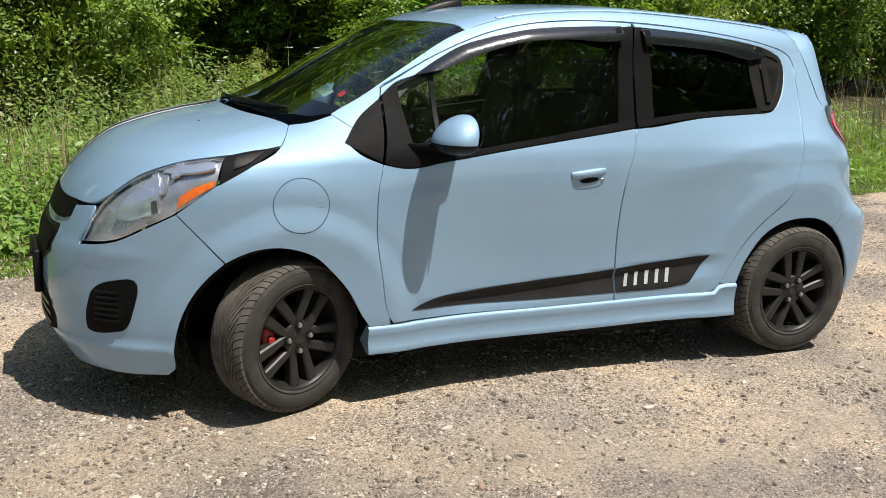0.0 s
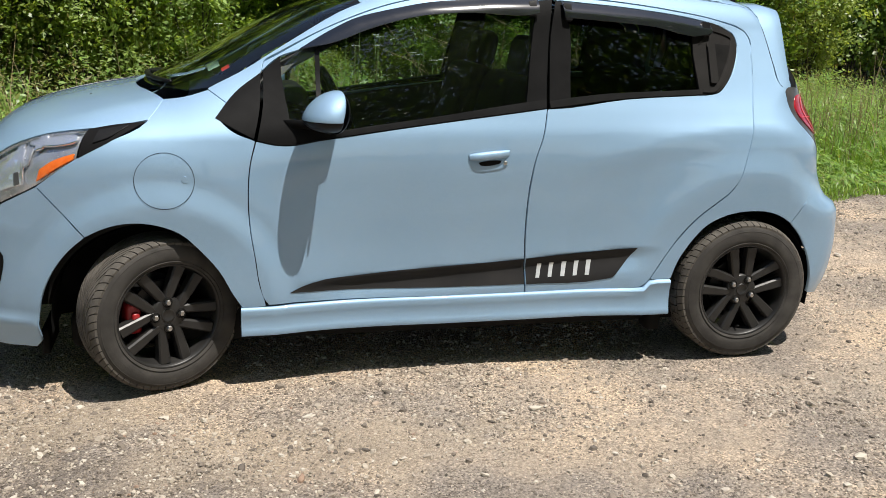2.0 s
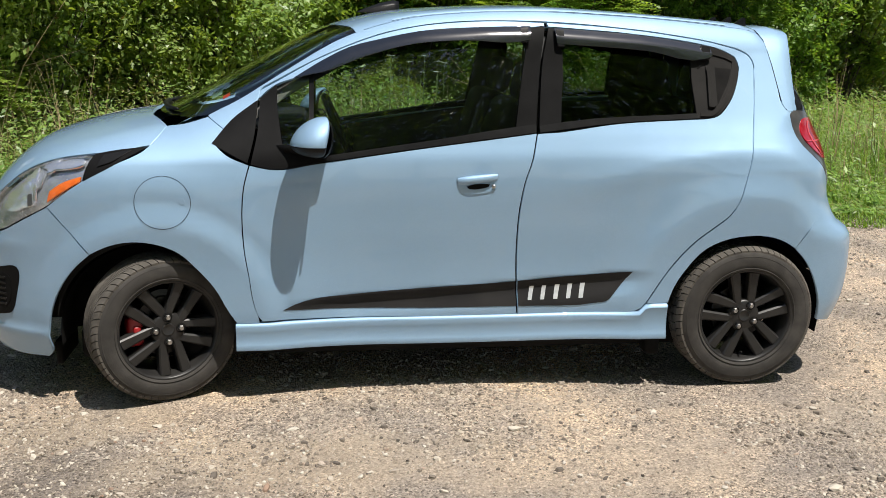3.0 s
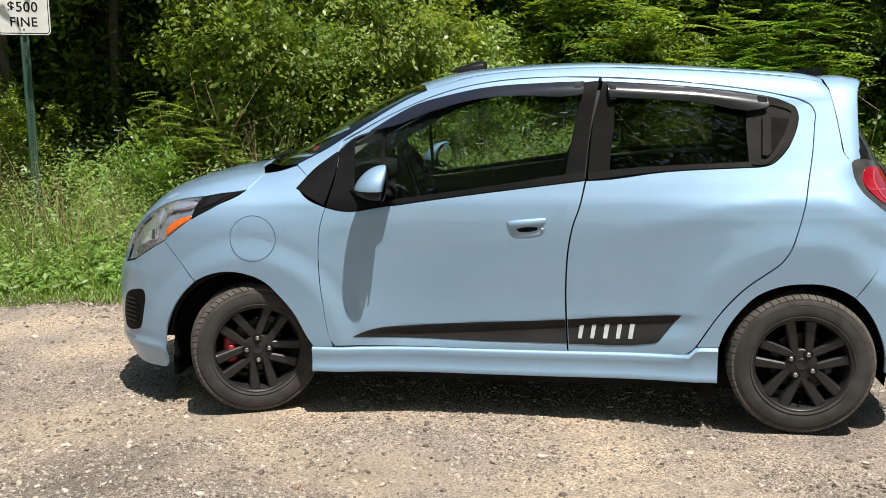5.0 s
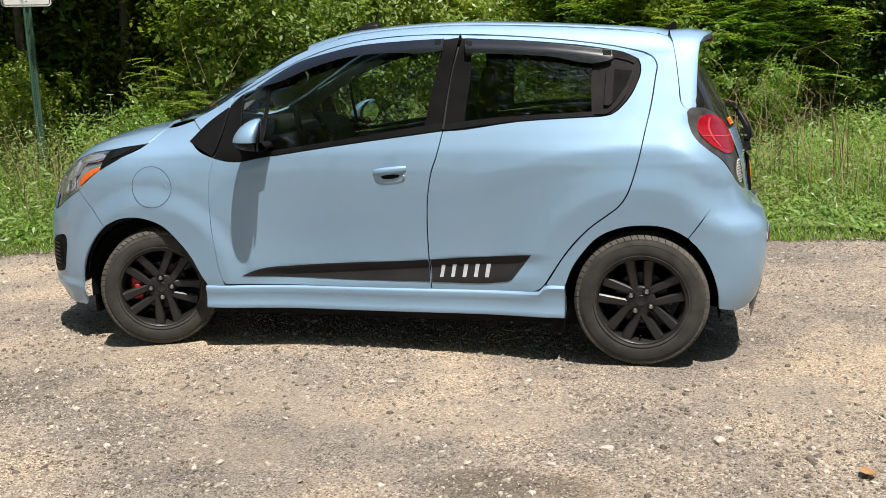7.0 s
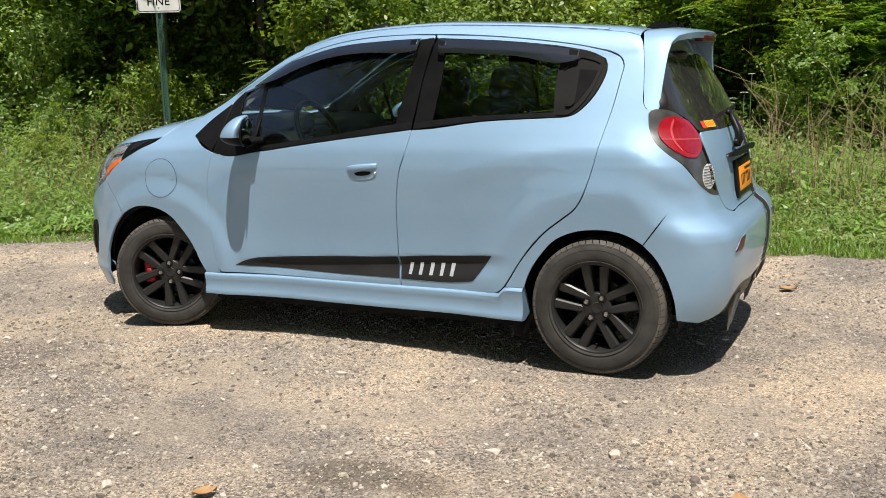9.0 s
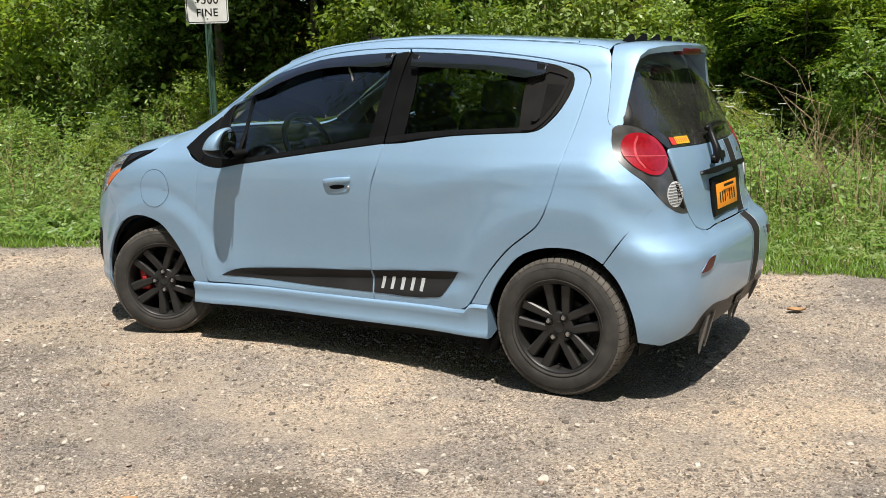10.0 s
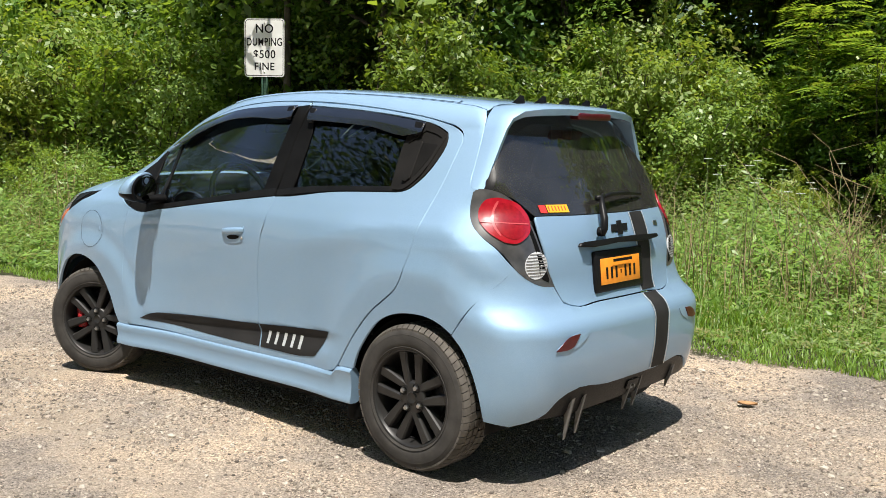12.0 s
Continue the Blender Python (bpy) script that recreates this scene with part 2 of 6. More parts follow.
def land(o, d, reach=1.6, steps=70):
    """Where the rays from o along d first meet the form."""
    lo, hi = np.zeros(len(o)), np.full(len(o), reach)
    found = np.zeros(len(o), bool)
    last = np.zeros(len(o))
    for s in np.linspace(0, reach, steps)[1:]:
        inside = (body(o + d * s) < 0) & ~found
        lo[inside], hi[inside] = last[inside], s
        found |= inside
        last[~found] = s
    for _ in range(18):
        mid = (lo + hi) / 2
        i = body(o + d * mid[:, None]) < 0
        hi, lo = np.where(i, mid, hi), np.where(i, lo, mid)
    return o + d * hi[:, None], found


# ---- building tools ----
from mathutils.geometry import delaunay_2d_cdt


def mesh_of(name, verts, faces, mat, norms=None, smooth=True):
    me = bpy.data.meshes.new(name)
    me.from_pydata([tuple(v) for v in verts], [], [tuple(f) for f in faces])
    me.polygons.foreach_set("use_smooth", [smooth] * len(me.polygons))
    me.materials.append(mat)
    me.update()
    if norms is not None:
        me.normals_split_custom_set_from_vertices([tuple(n) for n in norms])
    return me


def placed(name, me, parent, label=""):
    ob = new(name, me)
    ob.parent = parent
    return tagged(ob, label)


def part(name, bm, mat, parent, label="", smooth=True, angle=None):
    """One bmesh as one mesh object under a thing or a part."""
    me = bpy.data.meshes.new(name)
    bm.normal_update()
    for f in bm.faces:
        f.smooth = smooth
    if angle:
        for e in bm.edges:
            if len(e.link_faces) == 2 and e.calc_face_angle() > radians(angle):
                e.smooth = False
    bm.to_mesh(me)
    bm.free()
    me.materials.append(mat)
    return placed(name, me, parent, label)


def pts(text):
    """'x,z x,z ...' as points on the driver's flank."""
    return [(float(a), -.8, float(b)) for a, b in (w.split(",") for w in text.split())]


def whole(half):
    """A closed outline across the car from its driver's half, given from the middle line round to the middle line."""
    return list(half) + [(x, -y, z) for x, y, z in reversed(half) if abs(y) > 1e-6]


def rounded(outline, times=1, keep=()):
    """Corner cutting, but for the corners that stay sharp."""
    out = [(Vector(p), i in keep) for i, p in enumerate(outline)]
    for _ in range(times):
        nxt = []
        for i, (p, k) in enumerate(out):
            a, b = out[i - 1][0], out[(i + 1) % len(out)][0]
            nxt += [(p, True)] if k else [(p * .8 + a * .2, False), (p * .8 + b * .2, False)]
        out = nxt
    return [tuple(p) for p, _ in out]


def softened(outline, corner=36., parts=4):
    """The outline bent smoothly through its points, but for its sharp corners."""
    P = [Vector(p) for p in outline]
    n = len(P)
    tan = []
    for i in range(n):
        a, b = P[i] - P[i - 1], P[(i + 1) % n] - P[i]
        sharp = a.length < 1e-6 or b.length < 1e-6 or a.angle(b) > radians(corner)
        tan.append(None if sharp else (a.normalized() * b.length + b.normalized() * a.length).normalized())
    out = []
    for i in range(n):
        p, q = P[i], P[(i + 1) % n]
        d = q - p
        t0 = (tan[i] or d.normalized()) * d.length
        t1 = (tan[(i + 1) % n] or d.normalized()) * d.length
        for k in range(parts):
            t = k / parts
            out.append(p * (1 + 2 * t) * (1 - t) ** 2 + t0 * t * (1 - t) ** 2 + q * t * t * (3 - 2 * t) + t1 * t * t * (t - 1))
    return [tuple(v) for v in out]


def on_flank(text):
    """'x,z x,z ...' as points on the form itself."""
    q = np.array(pts(text))
    q[:, 1] = -1.2
    return [tuple(p) for p in land(q, np.tile((0, 1., 0), (len(q), 1)))[0]]


def seated(outline):
    """Points near the form, moved onto it along its normal."""
    p = np.array(outline, float)
    for _ in range(6):
        g = np.stack([body(p + d) - body(p - d) for d in np.eye(3) * 1e-3], 1) / 2e-3
        p = p - g * (body(p) / (g * g).sum(1))[:, None] * .9
    return [tuple(q) for q in p]


def top_z(x, y):
    return float(land(np.array([[x, y, 2.0]]), np.array([[0, 0, -1.]]))[0][0, 2])


def lay(outline, way=(0, 1, 0), grid=.05, off=0., lip=.014, around=None, reach=2.2, corner=36., grow=0.):
    """A sheet inside the outline, laid on the car's form along the way (or towards a vertical axis), with its rim turned in.
    Returns vertices, faces and normals."""
    d = Vector(way).normalized()
    outline = softened(outline, corner) if corner else outline
    if around is None:
        e1 = d.cross(Vector((0, 0, 1))) if abs(d.z) < .95 else Vector((1, 0, 0))
        e1.normalize()
        e2 = e1.cross(d)
        flat = [(Vector(p).dot(e1), Vector(p).dot(e2)) for p in outline]
    else:
        ax, sg = around
        flat = [(math.atan2(p[1], sg * (p[0] - ax)) * .8, p[2]) for p in outline]
    if grow:
        q = np.array(flat)
        along = np.roll(q, -1, axis=0) - np.roll(q, 1, axis=0)
        along /= np.maximum(np.linalg.norm(along, axis=1), 1e-9)[:, None]
        area = (q[:, 0] * np.roll(q[:, 1], -1) - q[:, 1] * np.roll(q[:, 0], -1)).sum()
        flat = [tuple(v) for v in q + np.stack([along[:, 1], -along[:, 0]], 1) * math.copysign(grow, area)]
    # rim points a grid's step apart at most, and a grid inside
    edge = []
    for a, b in zip(flat, flat[1:] + flat[:1]):
        k = max(1, math.ceil(math.dist(a, b) / grid))
        edge += [(a[0] + (b[0] - a[0]) * i / k, a[1] + (b[1] - a[1]) * i / k) for i in range(k)]
    E = np.array(edge)
    (u0, v0), (u1, v1) = E.min(axis=0), E.max(axis=0)
    gu, gv = np.meshgrid(np.arange(u0 + grid / 2, u1, grid), np.arange(v0 + grid / 2, v1, grid))
    g = np.stack([gu.ravel(), gv.ravel()], 1)
    nx = np.roll(E, -1, axis=0)
    if len(g):
        spans = (E[:, 1] > g[:, 1:]) != (nx[:, 1] > g[:, 1:])
        with np.errstate(divide="ignore", invalid="ignore"):
            cross_u = E[:, 0] + (g[:, 1:] - E[:, 1]) * (nx[:, 0] - E[:, 0]) / (nx[:, 1] - E[:, 1])
        inside = ((spans & (g[:, :1] < cross_u)).sum(axis=1) % 2) == 1
        clear = np.sqrt(((g[:, None] - E[None]) ** 2).sum(-1)).min(axis=1) > grid * .35
        g = g[inside & clear]
    pool = [Vector(p) for p in edge] + [Vector(p) for p in g]
    n_e = len(edge)
    cv, _, cf, *_ = delaunay_2d_cdt(pool, [(i, (i + 1) % n_e) for i in range(n_e)], [], 1, 1e-6)
    uv = np.array([tuple(v) for v in cv])
    faces = [list(f) for f in cf]
    mid = uv.mean(axis=0)

    def shoot(q):
        if around is None:
            dirs = np.tile(np.array(d), (len(q), 1))
            org = q[:, :1] * np.array(e1) + q[:, 1:] * np.array(e2) + dirs * (-1.1 + org_d)
        else:
            th = q[:, 0] / .8
            dirs = -np.stack([around[1] * np.cos(th), np.sin(th), 0 * th], 1)
            org = np.stack([0 * th + around[0], 0 * th, q[:, 1]], 1) - dirs * 1.4
        return land(org, dirs, reach)
    org_d = 0. if around is not None else float(np.mean([Vector(p).dot(d) for p in outline]))
    p, ok = shoot(uv)
    for _ in range(30):
        if ok.all():
            break
        uv[~ok] += (mid - uv[~ok]) * .02
        p2, ok2 = shoot(uv[~ok])
        idx = np.where(~ok)[0]
        p[idx], ok[idx] = p2, ok2
    n = normals(p)
    p = p + n * (off(p)[:, None] if callable(off) else off)
    if callable(off):
        own = np.zeros_like(p)
        for f in faces:
            a, b, c = (p[i] for i in f[:3])
            w = np.cross(b - a, c - a)
            own[f] += w * np.sign(np.dot(w, n[f[0]]))
        n = own / np.maximum(np.linalg.norm(own, axis=1), 1e-12)[:, None]
    count = {}
    for f in faces:
        for a, b in zip(f, f[1:] + f[:1]):
            count.setdefault(frozenset((a, b)), []).append((a, b))
    loops = {k: v[0] for k, v in count.items() if len(v) == 1}
    rim = list(loops.values())
    # facing outwards
    flip = 0
    for f in faces:
        a, b, c = (p[i] for i in f[:3])
        flip += np.sign(np.dot(np.cross(b - a, c - a), n[f[0]]))
    if flip < 0:
        faces = [f[::-1] for f in faces]
        loops = {k: (v[1], v[0]) for k, v in loops.items()}
    if lip:
        ring = sorted({i for r in rim for i in r})
        new_i = {i: len(p) + k for k, i in enumerate(ring)}
        p = np.vstack([p, p[ring] - n[ring] * lip])
        n = np.vstack([n, np.zeros((len(ring), 3))])
        faces += [[b, a, new_i[a], new_i[b]] for a, b in loops.values()]
    return p, faces, n


def mirrored(sheet):
    p, f, n = sheet
    s = np.array([1, -1, 1])
    return p * s, [g[::-1] for g in f], n * s


def evened(sheet):
    """A sheet on the flank bent to the one even curve that lies nearest to it."""
    p, f, n = sheet
    x, z = p[:, 0] - p[:, 0].mean(), p[:, 2] - p[:, 2].mean()
    c = np.linalg.lstsq(np.stack([x * 0 + 1, x, z, x * x, x * z, z * z], 1), p[:, 1], rcond=None)[0]
    c[3], c[5] = max(c[3], .03), max(c[5], .12)
    y = c[0] + c[1] * x + c[2] * z + c[3] * x * x + c[4] * x * z + c[5] * z * z
    g = np.stack([c[1] + 2 * c[3] * x + c[4] * z, x * 0 - 1, c[2] + c[4] * x + 2 * c[5] * z], 1)
    return np.stack([p[:, 0], y, p[:, 2]], 1), f, g / np.linalg.norm(g, axis=1)[:, None]


def flank(name, parents, mat, outline, label="", **kw):
    """A panel on the driver's side and its mirror image on the other; parents for both."""
    sheet = lay(outline, **kw)
    if name == "window_glass":
        sheet = evened(sheet)
    out = []
    for side, parent in ((sheet, parents[0]), (mirrored(sheet), parents[1])):
        out.append(placed(name, mesh_of(name, side[0], side[1], mat, side[2]), parent, label))
    return out


def across(name, parent, mat, outline, label="", **kw):
    s = lay(outline, **kw)
    return placed(name, mesh_of(name, s[0], s[1], mat, s[2]), parent, label)


def box_bm(size, at=(0, 0, 0), bevel=.0, seg=2, turn=None, bm=None, taper=None):
    own = bm is None
    bm = bm or bmesh.new()
    m = Matrix.Translation(at) @ (turn.to_4x4() if turn else Matrix()) @ Matrix.Diagonal((*size, 1))
    r = bmesh.ops.create_cube(bm, size=1.0, matrix=m)
    if taper:
        for v in r["verts"]:
            taper(v)
    if bevel:
        ed = list({e for v in r["verts"] for e in v.link_edges})
        bmesh.ops.bevel(bm, geom=ed, offset=bevel, segments=seg, affect="EDGES", profile=.5)
    return bm


def revolve(profile, n=64, bm=None, start=0., axis="Y"):
    """Turn (radius, along) round the y axis."""
    bm = bm or bmesh.new()
    rings = []
    for r, y in profile:
        rings.append([bm.verts.new((r * math.cos(2 * math.pi * k / n), y, r * math.sin(2 * math.pi * k / n))) for k in range(n)])
    for a, b in zip(rings, rings[1:]):
        for k in range(n):
            bm.faces.new((a[k], a[(k + 1) % n], b[(k + 1) % n], b[k]))
    bmesh.ops.recalc_face_normals(bm, faces=bm.faces[:])
    return bm


def tube(points, radius, n=8, bm=None, caps=True):
    """A round bar along points; the radius may differ along it."""
    bm = bm or bmesh.new()
    P = [Vector(p) for p in points]
    R = radius if isinstance(radius, (list, tuple)) else [radius] * len(P)
    rings = []
    for i, p in enumerate(P):
        t = (P[min(i + 1, len(P) - 1)] - P[max(i - 1, 0)]).normalized()
        u = t.orthogonal().normalized() if i == 0 else (u - t * u.dot(t)).normalized()
        w = t.cross(u)
        rings.append([bm.verts.new(p + (u * math.cos(2 * math.pi * k / n) + w * math.sin(2 * math.pi * k / n)) * R[i]) for k in range(n)])
    for a, b in zip(rings, rings[1:]):
        for k in range(n):
            bm.faces.new((a[k], a[(k + 1) % n], b[(k + 1) % n], b[k]))
    if caps:
        bm.faces.new(rings[0][::-1])
        bm.faces.new(rings[-1])
    return bm


def loft(rows, bm=None, closed=False):
    """A skin over rows of points, all of one length."""
    bm = bm or bmesh.new()
    vs = [[bm.verts.new(p) for p in r] for r in rows]
    for a, b in zip(vs, vs[1:]):
        m = len(a)
        for k in range(m if closed else m - 1):
            bm.faces.new((a[k], a[(k + 1) % m], b[(k + 1) % m], b[k]))
    return bm


def empty(name, at=(0, 0, 0), parent=None):
    ob = new(name)
    ob.location = at
    ob.parent = parent
    return ob


def visor_form(xs, zs):
    """How far a rain visor stands off: close at its upper edge, then a round shoulder and a flat blade."""
    def f(p):
        d = np.interp(p[:, 0], xs, zs) - p[:, 2]
        return .011 + .011 * step(-.004, .034, d) + .003 * np.clip(d / .06, 0, 1)
    return f


# ---- the car ----
def build_car():
    car = tagged(empty("car"), "pale blue five-door hatchback parked on gravel, front wheels turned", "car")
    both = (car, car)

    # hidden black shell behind the shut lines, floor and wheel houses
    arc_f = [(.37 * math.cos(radians(a)) - .03, -.8, .27 + .37 * math.sin(radians(a))) for a in range(5, 171, 15)]
    arc_r = [(2.375 + .36 * math.cos(radians(a)), -.8, .28 + .36 * math.sin(radians(a))) for a in range(20, 176, 15)]
    shell = arc_f + pts("-.36,.6 -.34,.75 -.2,.85 .05,.93 .3,.92 .6,.92 1.5,1.03 2.2,1.08 2.5,1.04 2.68,.8 2.73,.55") + arc_r + pts("1.95,.33 .36,.31")
    flank("inner_shell", both, DARK, shell, "black inner body behind the panels", off=-.022, lip=0, grid=.08)
    bm = box_bm((2.75, 1.38, .14), (1.05, 0, .215), .03)
    box_bm((.5, 1.0, .22), (-.45, 0, .36), .06, bm=bm)
    box_bm((1.55, 1.42, .12), (1.15, 0, .29), .03, bm=bm)
    box_bm((.62, 1.16, .10), (2.56, 0, .33), .03, bm=bm)
    for s in (-1, 1):
        box_bm((.06, .10, .12), (2.0, s * .70, .18), .015, bm=bm)
        box_bm((.03, .26, .10), (-.42, s * .52, .165), .01, bm=bm)
    part("underbody", bm, DARK, car, "black underside with small deflectors")
    for s in (-1, 1):
        for x0, r in ((-.03, .352), (2.375, .345)):
            rows = []
            for a in range(-12, 193, 10):
                ca, sa = math.cos(radians(a)), math.sin(radians(a))
                rows.append([(x0 + r * ca, s * .745, .275 + r * sa), (x0 + r * ca, s * .5, .275 + r * sa), (x0 + .1 * ca, s * .48, .275 + .1 * sa)])
            part("wheel_arch_liner", loft(rows), DARK, car, "black wheel arch liner")

    # --- outer panels ---
    seam = [(x, y, top_z(x, y)) for x, y in ((-.015, -.705), (.014, -.655), (.036, -.600), (.106, -.618), (.197, -.620))]
    fender = flank("front_fender", both, PAINT, pts("-.399,.773 -.33,.825 -.259,.873 -.15,.930") + [(x + .0015, -.8, z - .0005) for x, y, z in seam[:3]] + [(x, -.8, z - .002) for x, y, z in seam[3:]]
                   + pts(".262,1.058 .221,1.014 .272,.968 .355,.932 .335,.853 .325,.746 .330,.612 .346,.504 .362,.393 .379,.338 .383,.318 .299,.316 .268,.364 .217,.460 .150,.542 .083,.605 .012,.635 -.07,.648 -.136,.642 -.195,.623 -.242,.600"), "pale blue front fender", grid=.03)
    flap = rounded([(.035 + .103 * math.cos(k * math.pi / 12), -.8, .796 + .098 * math.sin(k * math.pi / 12)) for k in range(24)])
    q = [k * math.pi / 24 for k in range(48)]
    rims = [np.array(on_flank(" ".join(f"{.035 + rx * math.cos(a)},{.796 + rz * math.sin(a)}" for a in q))) for rx, rz in ((.1046, .0996), (.1030, .0980))]
    nn = normals(rims[0]) * .0022
    placed("flap_gap", mesh_of("flap_gap", np.vstack([rims[0] + nn, rims[1] + nn]), [(k, (k + 1) % 48, 48 + (k + 1) % 48, 48 + k) for k in range(48)], DARK), fender[0], "dark round gap")
    s = lay(flap, off=.0010, lip=.0, grid=.02)
    placed("charge_flap", mesh_of("charge_flap", s[0], s[1], PAINT, s[2]), fender[0], "round charging flap in body colour")
    dot = [(.106 + .011 * math.cos(k * math.pi / 6), -.8, .800 + .012 * math.sin(k * math.pi / 6)) for k in range(12)]
    s = lay(dot, off=.0028, lip=.002, grid=.02)
    placed("flap_lock", mesh_of("flap_lock", s[0], s[1], PAINT, s[2]), fender[0])
    sail = flank("fender_trim", both, GRAINED, pts("0.217,1.010 0.290,1.095 0.386,1.166 0.377,1.047 0.352,.940 0.291,.972"), "black triangular trim", off=.001)

    door = flank("front_door", both, PAINT, pts("0.361,0.930 0.423,0.916 0.479,0.913 0.592,0.931 0.662,0.941 1.054,0.995 1.476,1.048 1.448,0.927 1.430,0.877 1.413,0.800 1.399,0.617 1.400,0.511 1.408,0.353 1.410,0.315 0.395,0.324 0.380,0.346 0.366,0.391 0.350,0.501 0.335,0.611 0.330,0.745 0.340,0.852"), "pale blue front door", grid=.021, grow=.0004)
    flank("door_frame", door, PAINT, pts("0.393,1.177 0.401,1.205 0.460,1.236 0.600,1.313 0.742,1.376 0.881,1.424 1.018,1.454 1.181,1.472 1.368,1.479 1.529,1.474 1.527,1.464 1.463,1.458 1.292,1.456 1.022,1.433 0.744,1.368 0.534,1.254 0.462,1.229"))
    flank("mirror_base", door, GRAINED, pts("0.398,1.172 0.460,1.226 0.461,1.174 0.483,1.009 0.664,.964 0.664,.949 0.592,.936 0.480,.918 0.423,.921 0.364,.935 0.389,1.047"), "black triangular mirror base", off=.001)
    flank("window_surround", door, GRAINED, pts("1.466,1.453 1.530,1.461 1.504,1.321 1.476,1.082 1.394,1.070 1.428,1.273"), "black door pillar trim", off=.001)
    flank("belt_moulding", door, BLACK, pts("0.664,.967 1.053,1.022 1.391,1.073 1.476,1.084 1.475,1.052 1.054,1.0 0.664,.946"), "black belt moulding", off=.004)
    flank("window_glass", door, GLASS, pts("0.470,.985 0.448,1.174 0.528,1.252 0.634,1.318 0.803,1.385 1.025,1.432 1.24,1.448 1.475,1.452 1.446,1.338 1.405,1.112 1.392,1.055 1.053,1.007 0.664,.95"), "clear side window", off=-.008, lip=0)
    flank("quarter_bar", door, BLACK, pts("0.588,1.255 0.606,1.268 0.602,.99 0.585,.985"), "black window divider", off=-.002, lip=.01)
    flank("rain_visor", door, VISOR, pts("0.532,1.249 0.633,1.31 0.744,1.365 0.885,1.403 1.022,1.431 1.292,1.451 1.466,1.456 1.464,1.402 1.429,1.395 1.191,1.396 1.001,1.380 0.809,1.330 0.642,1.268"), "smoked rain visor over the window", off=visor_form((.532, .633, .744, .885, 1.022, 1.292, 1.466), (1.249, 1.31, 1.365, 1.403, 1.431, 1.451, 1.456)), lip=.004, grid=.012)
    flank("visor_clip", door, BLACK, pts("1.425,1.443 1.455,1.447 1.450,1.395 1.425,1.393"), "", off=.023, lip=.018, grid=.03)

    rear = flank("rear_door", both, PAINT, pts("1.491,1.047 1.821,1.084 2.147,1.100 2.192,1.102 2.240,1.113 2.288,1.152 2.335,1.223 2.356,1.324 2.344,1.351 2.280,1.380 2.207,1.397 1.935,1.434 1.545,1.463 1.542,1.474 1.808,1.458 2.059,1.431 2.304,1.389 2.377,1.367 2.409,1.347 2.422,1.317 2.417,1.274 2.401,1.154 2.377,1.039 2.354,.925 2.327,.829 2.305,.769 2.270,.719 2.223,.682")
                 + pts("2.140,.618 2.067,.541 2.019,.476 1.969,.398 1.944,.359 1.919,.334 1.850,.319 1.418,.312 1.416,.353 1.408,.511 1.407,.618 1.421,.8 1.438,.877 1.456,.927 1.484,1.047"), "pale blue rear door", grid=.021, grow=.0006)
    flank("window_surround", rear, GRAINED, pts("1.546,1.456 1.570,1.453 1.579,1.432 1.578,1.090 1.489,1.077 1.514,1.321"), "black door pillar trim", off=.001)
    flank("belt_moulding", rear, BLACK, pts("1.489,1.077 1.575,1.090 2.148,1.124 2.149,1.105 1.821,1.089 1.491,1.052"), "black belt moulding", off=.004)
    panel = flank("handle_panel", rear, TRIM, pts("2.145,1.325 2.158,1.378 2.226,1.391 2.280,1.375 2.339,1.347 2.351,1.319 2.331,1.228 2.283,1.157 2.236,1.117 2.188,1.107 2.149,1.105"), "dark grey panel with a hidden door handle", off=.001)
    flank("panel_rim", panel, TRIM, pts("2.168,1.300 2.238,1.372 2.312,1.349 2.343,1.331 2.331,1.289 2.256,1.143 2.211,1.113 2.160,1.113 2.164,1.128 2.207,1.130 2.245,1.158 2.318,1.290 2.326,1.326 2.306,1.336 2.240,1.354"), "raised rim", off=.007, lip=.008, grid=.03)
    # recess behind the grip: its shade is a black sheet on the panel
    flank("recess_shade", panel, DARK, pts("2.236,1.305 2.318,1.298 2.305,1.262 2.244,1.160 2.232,1.165"), "flat black sheet for the shade in the recess", off=.003, lip=.002)
    flank("handle_grip", panel, TRIM, pts("2.206,1.309 2.240,1.307 2.236,1.158 2.222,1.145 2.200,1.148"), "upright grip", off=.013, lip=.014, grid=.03)
    flank("window_glass", rear, TINTED, pts("1.555,1.452 2.226,1.388 2.200,1.323 2.158,1.317 2.155,1.112 1.56,1.075"), "dark tinted side window", off=-.006, lip=0)
    flank("rain_visor", rear, VISOR, pts("1.565,1.45 1.935,1.424 2.226,1.386 2.23,1.342 2.208,1.333 1.937,1.364 1.571,1.388"), "smoked rain visor over the window", off=visor_form((1.565, 1.935, 2.226), (1.45, 1.424, 1.386)), lip=.004, grid=.012)
    for a in ("1.57,1.44 1.60,1.437 1.60,1.378 1.575,1.38", "2.185,1.385 2.222,1.38 2.222,1.335 2.19,1.33"):
        flank("visor_clip", rear, BLACK, pts(a), "", off=.023, lip=.018, grid=.03)

    # roof rail, rear pillar and quarter in one pressing
    rail_y = curve1([.18, .5, .8, 1.5, 2.47], [.615, .57, .525, .515, .468])
    rx = np.linspace(2.470, .235, 40)
    top_p, _ = land(np.stack([rx, -rail_y(rx), 0 * rx + 2.0], 1), np.tile((0, 0, -1.), (40, 1)))
    rail = [(x, -.8, z) for x, _, z in top_p]
